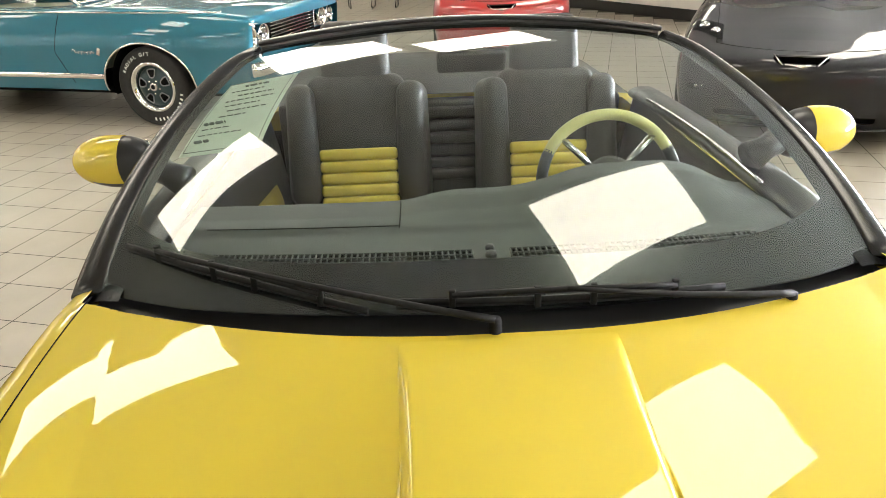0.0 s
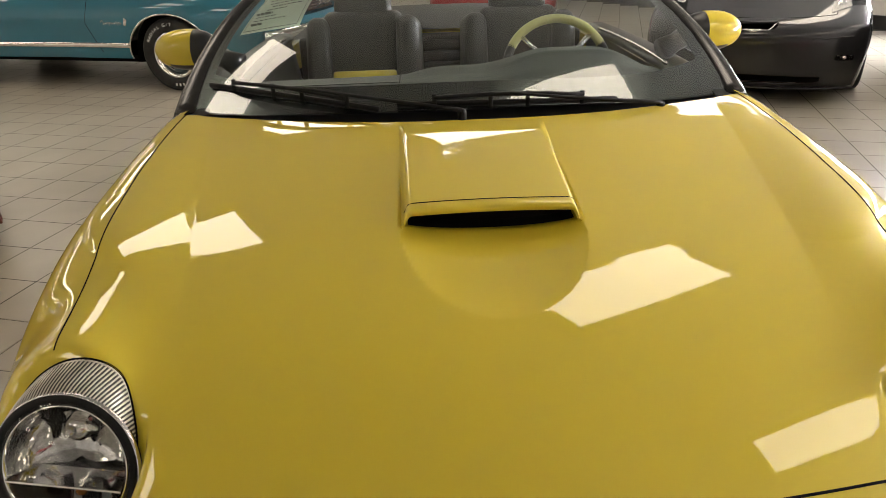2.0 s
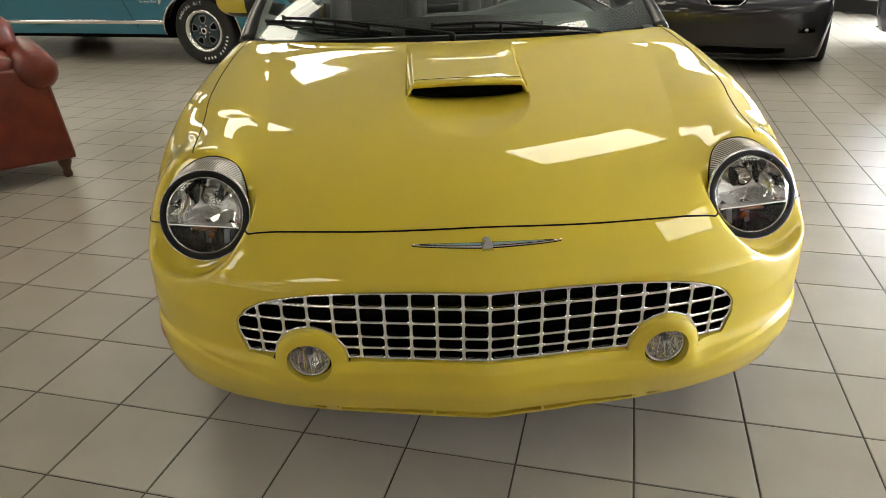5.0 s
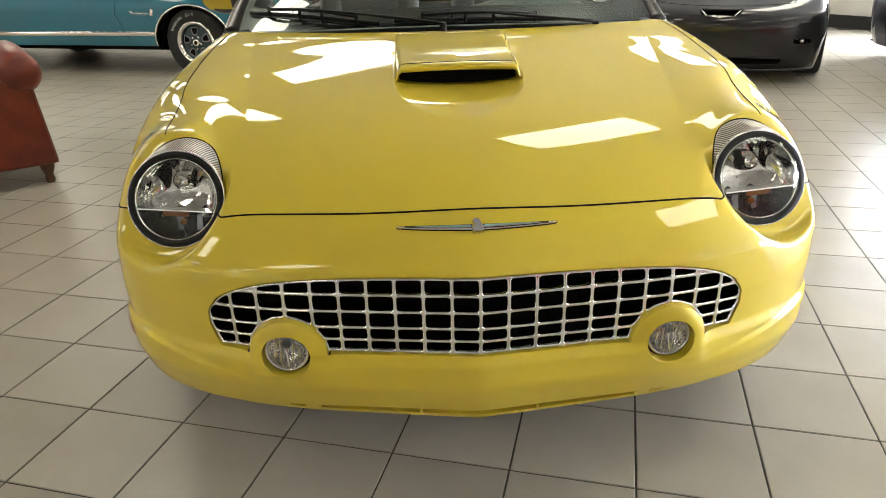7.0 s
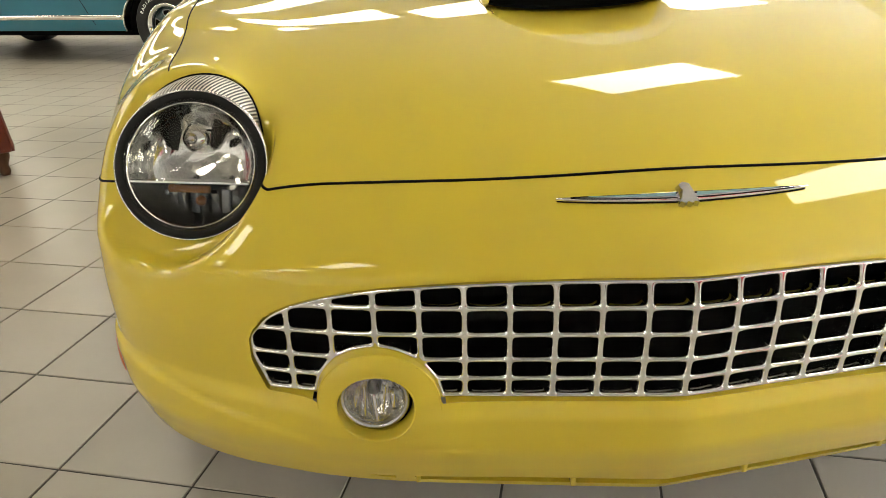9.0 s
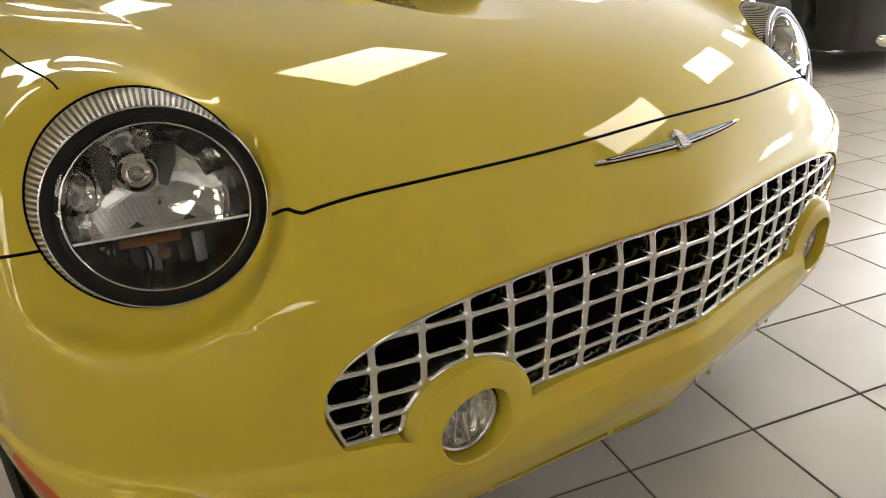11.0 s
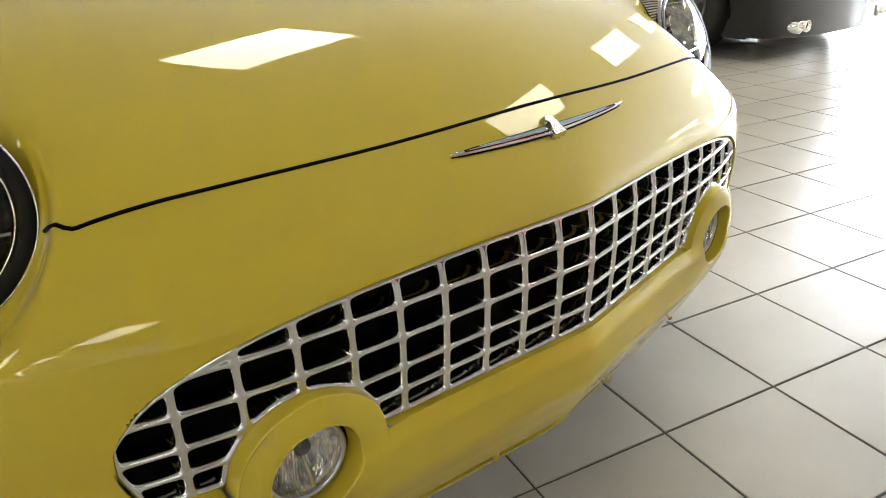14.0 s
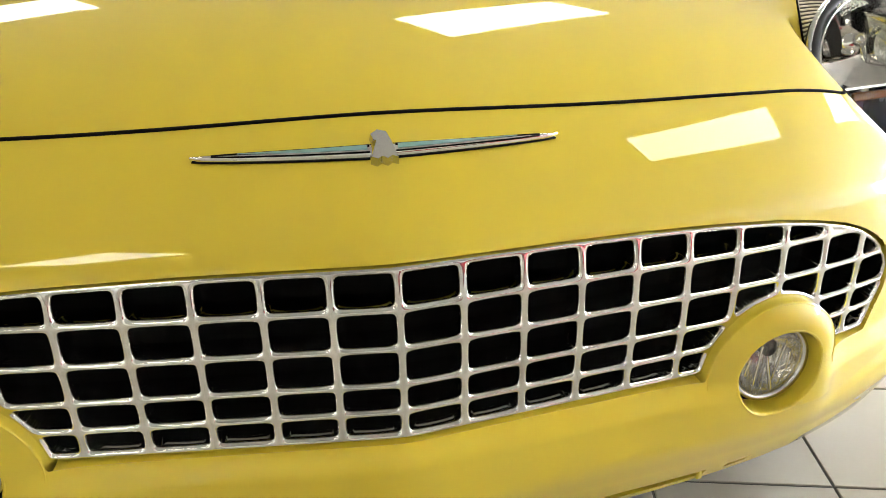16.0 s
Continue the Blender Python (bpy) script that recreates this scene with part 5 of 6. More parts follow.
def wheel_parts(owner, m, r=0.333, w=0.235, rim_r=0.215, spokes=5, mat=CHROME, out=1, style="split"):
    """A wheel; out: the side (+1 or -1 along x) that faces outwards."""
    t = part("wheel", tyre(r, w, rim_r), RUBBER, owner, "black tyre on a metal wheel", m=m)
    part("rim", lathe([(rim_r + 0.004, -out * w * 0.40), (rim_r + 0.002, out * w * 0.46), (rim_r - 0.012, out * w * 0.47), (rim_r - 0.022, out * w * 0.40), (rim_r - 0.03, -out * w * 0.2), (rim_r - 0.03, -out * w * 0.38)], 64, "X"), mat, t)
    part("brake_disc", lathe([(0.0, 0.0), (0.15, 0.0), (0.15, 0.02), (0.0, 0.02)], 40, "X"), GREYW, t)
    part("hub_cap", lathe([(0.0, out * w * 0.36), (0.03, out * w * 0.35), (0.045, out * w * 0.30), (0.06, out * w * 0.22), (0.06, 0.0)], 30, "X"), mat, t)
    for k in range(spokes):
        a = 2 * math.pi * k / spokes + 0.3
        bm = bmesh.new()
        rows = []
        for q in range(6):
            f = q / 5
            rr = 0.04 + (rim_r - 0.058) * f
            hw = 0.030 + 0.016 * f if style == "split" else 0.034 - 0.006 * f
            xx = out * w * (0.30 + 0.08 * f)
            rows.append([bm.verts.new((xx + dx * out, rr * math.cos(a) - dw * hw * math.sin(a), rr * math.sin(a) + dw * hw * math.cos(a))) for dw, dx in ((-1, -0.02), (-0.8, 0.0), (-0.25, 0.004), (0.25, 0.004), (0.8, 0.0), (1, -0.02))])
        for p, n in zip(rows, rows[1:]):
            for j in range(5):
                bm.faces.new((p[j], p[j + 1], n[j + 1], n[j]))
        bmesh.ops.recalc_face_normals(bm, faces=bm.faces)
        part("spoke", bm, mat, t)
    for k in range(5):
        a = 2 * math.pi * (k + 0.5) / 5
        part("lug_nut", lathe([(0.0, 0.016), (0.008, 0.014), (0.010, 0.0)], 8, "X"), CHROME, t, m=pose(out * w * 0.27, 0.05 * math.cos(a), 0.05 * math.sin(a)))
    return t


for sx in (-1, 1):
    for wy in (WHEEL_Y, REAR_Y):
        wheel_parts(car, pose(sx * 0.795, wy, WHEEL_R), out=sx, spokes=7)
        # dark liner of the wheel arch
        part("arch_liner", grid_mesh(lambda u, v: (sx * (0.50 + 0.40 * v), wy + 0.388 * math.cos(u), WHEEL_R + 0.388 * math.sin(u)), spread(-0.15, math.pi + 0.15, 30), spread(0, 1, 4)), GAP, car)
part("underbody", box((1.5, 3.9, 0.05), (0, 2.35, 0.235), 0.02), GAP, car)
part("inner_panel", box((0.95, 0.6, 0.42), (0, 0.62, 0.46), 0.03), GAP, car)

# ---------------------------------------------------------------- the other cars
def shell(fn, gap, length, half=0.42, z0=0.5, ns=(40, 60, 150, 40), nv=90, top_n=(40, 160)):
    """The right half of a car's skin from a solid's sign and its openings: points, slopes and faces. The nose is at y = 0."""
    side = length - 1.08
    arc = math.pi / 2 * 0.12
    s_all = np.r_[np.linspace(0, half, ns[0]), np.linspace(half, half + arc, ns[1])[1:], np.linspace(half + arc, half + arc + side, ns[2])[1:], np.linspace(half + arc + side, 2 * half + 2 * arc + side, ns[3])[1:]]
    v_all = np.radians(np.linspace(-62, 90, nv))

    def place(s, v):
        x, y, a = np.zeros_like(s), np.zeros_like(s), np.zeros_like(s)
        k = s < half
        x[k], y[k], a[k] = s[k], 0.45, -math.pi / 2
        k = (s >= half) & (s < half + arc)
        q = -math.pi / 2 + (s[k] - half) / 0.12
        x[k], y[k], a[k] = half + 0.12 * np.cos(q), 0.57 + 0.12 * np.sin(q), q
        k = (s >= half + arc) & (s < half + arc + side)
        x[k], y[k] = half + 0.12, 0.57 + s[k] - half - arc
        k = s >= half + arc + side
        q = np.minimum((s[k] - half - arc - side) / 0.12, math.pi / 2)
        x[k] = half + 0.12 * np.cos(q) - np.maximum(s[k] - 2 * arc - half - side, 0)
        y[k], a[k] = 0.57 + side - 0.06 + 0.12 * np.sin(q), q
        o = np.stack([x, y, np.full_like(x, z0)], 1)
        d = np.stack([np.cos(a) * np.cos(v), np.sin(a) * np.cos(v), np.sin(v)], 1)
        return cast(o, d, 1.8, fn)

    S, V = (g.ravel() for g in np.meshgrid(s_all, v_all, indexing="ij"))
    P = place(S, V)
    n0, n1 = len(s_all), len(v_all)
    D = gap(P).reshape(n0, n1)
    edge = np.zeros_like(D, bool)
    edge[1:] |= D[:-1] > 0
    edge[:-1] |= D[1:] > 0
    edge[:, 1:] |= D[:, :-1] > 0
    edge[:, :-1] |= D[:, 1:] > 0
    edge = (edge & (D <= 0)).ravel()
    s, v = S[edge].copy(), V[edge].copy()
    for _ in range(6):
        e = 1e-4
        d0, ds, dv = gap(place(s, v)), gap(place(s + e, v)), gap(place(s, v + e))
        gs, gv = (ds - d0) / e, (dv - d0) / e
        q = np.clip(d0 / (gs ** 2 + gv ** 2 + 1e-9), -0.05, 0.05)
        s, v = s - q * gs, v - q * gv
    P[edge] = place(s, v)
    F = quads(n0, n1, (D > 0).ravel() | edge)
    hx, hy = np.linspace(0, half + 0.12, top_n[0]), np.linspace(0.45, 0.45 + side + 0.16, top_n[1])
    X, Y = (g.ravel() for g in np.meshgrid(hx, hy, indexing="ij"))
    T = cast(np.stack([X, Y, np.full_like(X, z0)], 1), np.tile([0.0, 0, 1.0], (len(X), 1)), 1.6, fn)
    FT = quads(len(hx), len(hy), gap(T) > 0)
    return np.concatenate([P, T]), np.concatenate([slopes(P, fn), slopes(T, fn)]), np.concatenate([F, FT + len(P)])


# ---- turquoise classic coupe
CL, CW, CWR = 5.15, 0.96, 0.337
CY0, CY1 = 1.06, 1.06 + 2.92


def classic(x, y, z):
    ax = np.sqrt(x * x + 1e-5)
    front = 0.06 + 0.10 * np.maximum(ax - 0.3, 0) ** 2 - 0.05 * np.clip((z - 0.5) / 0.4, 0, 1) + 0.25 * np.maximum(0.45 - z, 0) - y
    back = y - CL + 0.15 * ax ** 2
    line = curve_at([(0.0, 0.90), (0.5, 0.945), (1.6, 0.975), (2.6, 0.955), (3.4, 0.985), (4.4, 0.96), (5.2, 0.88)], y)
    top = z - line - 0.03 * (1 - (ax / 0.9) ** 2)
    wide = CW + curve_at([(0.0, -0.03), (0.8, 0.0), (2.2, -0.02), (3.6, 0.01), (5.2, -0.06)], y)
    side = ax - wide - curve_at([(0.1, -0.10), (0.26, -0.05), (0.4, -0.012), (0.58, 0.0), (0.66, 0.004), (0.75, -0.006), (0.95, -0.06), (1.1, -0.12)], z)
    f = smax(smax(front, top, 0.03), side, 0.035)
    return smax(f, back, 0.06)


def classic_gap(p):
    x, y, z = np.abs(p[:, 0]), p[:, 1], p[:, 2]
    a = np.where(x > 0.6, np.minimum(np.hypot((y - CY0) * 0.82, z - CWR - 0.01) - 0.358, np.hypot((y - CY1) * 0.93, z - CWR) - 0.38), 1)
    face = np.where((y < 0.3) & (z > 0.45), np.maximum(np.abs(z - 0.72) - 0.115, x - 0.88), 1)
    cabin = np.maximum(np.maximum(np.abs(y - 2.85) - 0.95, x - 0.72), 0.8 - z)
    return np.minimum(np.minimum(np.minimum(a, z - 0.30), face), cabin)


coupe = thing("classic_car", "turquoise classic coupe with chrome trim, parked on the tiles", "car", pose(-1.164, 7.236, 0, 0, 0, 73.1) @ Matrix.Scale(1.06, 4))
CP, CN, CF = shell(classic, classic_gap, CL)
cm = CP[CF].mean(1)
kind = np.where(cm[:, 1] < 1.90, 0, np.where(cm[:, 1] < 3.2, 1, 2))
for k, nm in enumerate(("front_body", "door", "rear_body")):
    for sx in (1, -1) if nm == "door" else (0,):
        flip = np.array([sx or 1, 1.0, 1])
        f = CF[kind == k]
        sheet(nm, CP * flip, CN * flip, f[:, ::-1] if sx < 0 else f, BLUE, coupe, mirror=sx == 0)
for sx in (-1, 1):
    def at_side(y, z):
        p = cast(np.array([[0.5, y, z]]), np.array([[1.0, 0, 0]]), 0.8, classic)[0]
        return Vector((sx * p[0], p[1], p[2]))
    def rail(name, y0, y1, z0, z1, r, mat, flat=1.0, n=30, out=0.002):
        part(name, sweep([at_side(y0 + (y1 - y0) * k / n, z0 + (z1 - z0) * k / n) + Vector((sx * out, 0, 0)) for k in range(n + 1)], r, 8, flat=flat), mat, coupe)
    rail("rocker_trim", 1.49, 3.52, 0.425, 0.425, 0.010, CHROME, 2.4)
    rail("belt_trim", 0.35, 2.6, 0.935, 0.945, 0.007, CHROME)
    rail("panel_gap", 1.86, 1.94, 0.94, 0.62, 0.004, GAP, n=12, out=-0.002)
    rail("panel_gap", 1.94, 1.82, 0.62, 0.36, 0.004, GAP, n=12, out=-0.002)
    # chrome round the wheel arches
    for wy in (CY0, CY1):
        pts = []
        for k in range(41):
            a = math.pi * (k / 40) * 1.14 - 0.07 * math.pi
            y, z = wy + (0.363 / 0.82 if wy == CY0 else 0.386 / 0.93) * math.cos(a), CWR + 0.01 + (0.361 if wy == CY0 else 0.385) * math.sin(a)
            if z > 0.27:
                pts.append(at_side(y, z) + Vector((sx * 0.003, 0, 0)))
        part("arch_trim", sweep(pts, 0.008, 8), CHROME, coupe, "chrome wheel arch trim")
        part("arch_liner", grid_mesh(lambda u, v: (sx * (0.45 + 0.42 * v), wy + 0.42 * math.cos(u), CWR + 0.41 * math.sin(u)), spread(-0.2, math.pi + 0.2, 24), spread(0, 1, 3)), GAP, coupe)
        # rally wheel: five-window steel wheel with a bright ring and white sidewall marks
        m = pose(sx * 0.80, wy, CWR)
        t = part("wheel", tyre(CWR, 0.235, 0.210), RUBBER, coupe, "black tyre with white sidewall marks on a five-window wheel", m=m)
        part("trim_ring", lathe([(0.214, sx * 0.100), (0.212, sx * 0.116), (0.196, sx * 0.119), (0.178, sx * 0.104), (0.168, sx * 0.06)], 56, "X"), CHROME, t)
        part("dish", lathe([(0.168, sx * 0.062), (0.155, sx * 0.075), (0.10, sx * 0.085), (0.05, sx * 0.092), (0.0, sx * 0.092)], 48, "X"), TEALW, t, "dark teal steel wheel disc")
        part("hub_cap", lathe([(0.0, sx * 0.112), (0.018, sx * 0.112), (0.020, sx * 0.104)], 24, "X"), GAP, t)
        part("hub_ring", lathe([(0.020, sx * 0.112), (0.030, sx * 0.114), (0.036, sx * 0.105), (0.037, sx * 0.085)], 24, "X"), CHROME, t)
        for k in range(5):
            a = 2 * math.pi * k / 5 + 0.25
            loop = []
            for q in range(24):
                g = 2 * math.pi * q / 24
                cg, sg = math.copysign(abs(math.cos(g)) ** 0.55, math.cos(g)), math.copysign(abs(math.sin(g)) ** 0.55, math.sin(g))
                rr = 0.112 + 0.036 * cg
                w = (0.032 + 0.012 * cg) * sg
                loop.append(Vector((sx * (0.098 - 0.15 * (rr - 0.05)), rr * math.cos(a) - w * math.sin(a), rr * math.sin(a) + w * math.cos(a))))
            bm = bmesh.new()
            bm.faces.new([bm.verts.new(p) for p in loop])
            part("wheel_window", bm, GAP, t, smooth=False)
            part("window_edge", sweep(loop, 0.0055, 6, closed=True, up=(1, 0, 0)), GREYW, t, "bright edge of the wheel window")
            part("lug_nut", lathe([(0.0, sx * 0.015), (0.008, sx * 0.012), (0.009, 0.0)], 8, "X"), CHROME, t, m=pose(sx * 0.095, 0.058 * math.cos(a + 0.63), 0.058 * math.sin(a + 0.63)))
        # raised white sidewall writing: readable words as letters, the rest as plain bars
        word = "RADIAL G/T"
        for k, ch in enumerate(word):
            if ch == " ":
                continue
            a = radians(-62 + 7.2 * k)
            text = bpy.data.curves.new("sidewall_letter", "FONT")
            text.body, text.size, text.align_x, text.align_y, text.extrude = ch, 0.042, "CENTER", "CENTER", 0.001
            ob = new("sidewall_letter", text)
            text.materials.append(WHITEM)
            ob.parent = t
            r = CWR * 0.815
            ob.matrix_basis = pose(sx * 0.118, sx * r * math.sin(a), r * math.cos(a)) @ pose(0, 0, 0, 90, 0, 90 * sx) @ pose(0, 0, 0, 0, 0, -math.degrees(a))
        for k in range(11):
            if k != 6:
                a = radians(102 + 8.4 * k)
                r = CWR * 0.815
                part("sidewall_mark", box((0.002, 0.016, 0.026), bevel=0.0), WHITEM, t, m=pose(sx * 0.1175, sx * r * math.sin(a), r * math.cos(a), -sx * math.degrees(a), 0, 0), smooth=False)
    # script on the fender as a plain stroke and badge
    pts = [at_side(1.75 - 0.0042 * k + 0.007 * math.cos(k * 0.85), 0.622 + 0.013 * math.sin(k * 0.85) * (1 + 0.5 * math.cos(k * 0.31)) + (0.012 if k < 7 else 0)) + Vector((sx * 0.004, 0, 0)) for k in range(54)]
    part("fender_script", sweep(pts, 0.0028, 5), CHROME, coupe, "small chrome script on the fender")
    part("fender_badge", box((0.006, 0.030, 0.062), bevel=0.002), CHROME, coupe, m=pose(*(at_side(1.49, 0.635) + Vector((sx * 0.003, 0, 0)))) @ pose(0, 0, 0, 20, 0, 0))
# front: dark grille, dual lamps in chrome, bumper
part("grille_backing", box((1.74, 0.03, 0.24), (0, 0.20, 0.72)), GAP, coupe, smooth=False)
for k in range(7):
    part("grille_bar", box((0.86, 0.02, 0.010), (0, 0.15, 0.635 + 0.028 * k), 0.003), CHROME, coupe)
part("front_bumper", sweep([(0.95 * math.sin(q), 0.10 - 0.13 * math.cos(q), 0.50) for q in spread(-1.45, 1.45, 30)], 0.055, 12, flat=1.1), CHROME, coupe, "heavy chrome front bumper")
part("hood_lip", sweep([(x, 0.035 + 0.10 * max(abs(x) - 0.3, 0) ** 2, 0.848) for x in spread(-0.9, 0.9, 30)], 0.012, 8), CHROME, coupe)
for x in (-0.80, -0.60, 0.60, 0.80):
    lamp = part("headlamp", lathe([(0.088, 0.05), (0.092, 0.0), (0.084, -0.012), (0.076, 0.0)], 32), CHROME, coupe, m=pose(x, 0.10 + 0.04 * abs(x), 0.735))
    part("lens", lathe([(0.0, -0.022), (0.04, -0.018), (0.077, 0.0)], 28), FLUTE, lamp)
    part("reflector", lathe([(0.077, 0.0), (0.05, 0.03), (0.0, 0.05)], 28), REFLECT, lamp)
    part("lamp_plate", box((0.19, 0.02, 0.20), (0, 0.045, 0), 0.01), SILVER, lamp)
# cabin: glass, pillars, roof, seats hidden behind dark trim
part("cowl_chrome", sweep([(x, 1.72 + 0.10 * x * x, 1.0) for x in spread(-0.72, 0.72, 20)], 0.012, 8), CHROME, coupe)
part("windshield", grid_mesh(lambda u, v: (u * (0.72 - 0.14 * v), 1.72 + 0.10 * u * u + 0.62 * v, 0.99 + 0.34 * v), spread(-1, 1, 16), spread(0, 1, 6)), WINDSHIELD, coupe)
part("roof", grid_mesh(lambda u, v: (u * (0.60 - 0.04 * v), 2.32 + 1.35 * v, 1.335 + 0.03 * (1 - u * u) + 0.03 * math.sin(math.pi * v)), spread(-1, 1, 14), spread(0, 1, 10), thick=0.03), WHITER, coupe)
part("rear_glass", grid_mesh(lambda u, v: (u * (0.58 + 0.12 * v), 3.66 + 0.45 * v, 1.33 - 0.36 * v), spread(-1, 1, 12), spread(0, 1, 6)), WINDSHIELD, coupe)
for sx in (-1, 1):
    part("roof_pillar", sweep([(sx * 0.72, 1.76, 0.97), (sx * 0.59, 2.34, 1.33)], 0.02, 8), CHROME, coupe)
    part("side_glass", grid_mesh(lambda u, v: (sx * (0.735 - 0.13 * v), 2.0 + 1.5 * u + 0.35 * v * (1 - u), 0.96 + 0.36 * v), spread(0, 1, 8), spread(0, 1, 5)), WINDSHIELD, coupe)
    part("roof_pillar", grid_mesh(lambda u, v: (sx * (0.73 - 0.14 * v), 3.45 + 0.55 * u - 0.1 * v, 0.96 + 0.38 * v - 0.28 * u * v), spread(0, 1, 6), spread(0, 1, 6), thick=0.02), BLUE, coupe)
part("interior", box((1.36, 1.9, 0.5), (0, 2.85, 0.62), 0.05), CREAM, coupe)
part("underbody", box((1.5, 4.2, 0.06), (0, 2.5, 0.27)), GAP, coupe, smooth=False)

# ---- charcoal sports car, and a red one of the same kind
def sporty(x, y, z):
    ax = np.sqrt(x * x + 1e-5)
    front = (0.30 * ax ** 2.2 + curve_at([(0.1, 0.10), (0.2, 0.03), (0.3, 0.0), (0.5, -0.01), (0.62, 0.0), (0.70, 0.06), (0.78, 0.2)], z) - y) * 0.85
    back = y - 4.43 + 0.2 * ax ** 2
    line = curve_at([(0.0, 0.66), (0.25, 0.725), (0.6, 0.83), (1.0, 0.92), (1.4, 0.985), (2.5, 0.94), (3.4, 0.93), (4.4, 0.95)], y)
    swell = 0.055 * np.exp(-((ax - 0.72) / 0.16) ** 2) * np.exp(-((y - 1.0) / 0.55) ** 2) + 0.02 * np.exp(-(ax / 0.22) ** 4) * np.clip((y - 0.35) * 3, 0, 1)
    top = z - line - swell + 0.03 * ax ** 2
    side = ax - curve_at([(0.0, 0.84), (0.5, 0.91), (1.0, 0.925), (2.2, 0.89), (3.6, 0.93), (4.5, 0.88)], y) - curve_at([(0.1, -0.06), (0.25, -0.03), (0.5, 0.0), (0.7, -0.015), (0.95, -0.08)], z)
    return smax(smax(smax(front, top, 0.07), side, 0.10), back, 0.1)


def sporty_gap(p):
    x, y, z = np.abs(p[:, 0]), p[:, 1], p[:, 2]
    a = np.where(x > 0.6, np.minimum(np.hypot(y - 1.0, z - 0.325) - 0.365, np.hypot(y - 3.69, z - 0.335) - 0.375), 1)
    mouth = np.where(y < 0.4, np.maximum(np.abs(z - 0.225) - 0.035 + 0.02 * x, x - 0.55), 1)
    slot = np.where((y < 0.3) & (z > 0.5), np.maximum(np.abs(z - 0.640) - 0.020, x - 0.155 - (z - 0.62) * 1.0), 1)
    fogs = np.where(y < 0.5, np.maximum(np.abs(x - 0.70) - 0.07, np.abs(z - 0.40) - 0.022), 1)
    cabin = np.maximum(np.maximum(np.abs(y - 2.45) - 0.95, x - 0.66), 0.8 - z)
    d = np.minimum(np.minimum(a, z - 0.135), np.minimum(mouth, slot))
    return np.minimum(np.minimum(d, fogs), cabin)


SP, SN, SF = shell(sporty, sporty_gap, 4.43, z0=0.45, ns=(50, 60, 90, 24), nv=100)


@functools.lru_cache(maxsize=None)
def sporty_top(ax, y):
    return tuple(cast(np.array([[ax, y, 0.45]]), np.array([[0.0, 0, 1]]), 0.8, sporty)[0])


@functools.lru_cache(maxsize=None)
def sporty_nose(ax, z):
    return tuple(cast(np.array([[ax, 0.9, z]]), np.array([[0.0, -1, 0]]), 1.3, sporty)[0])


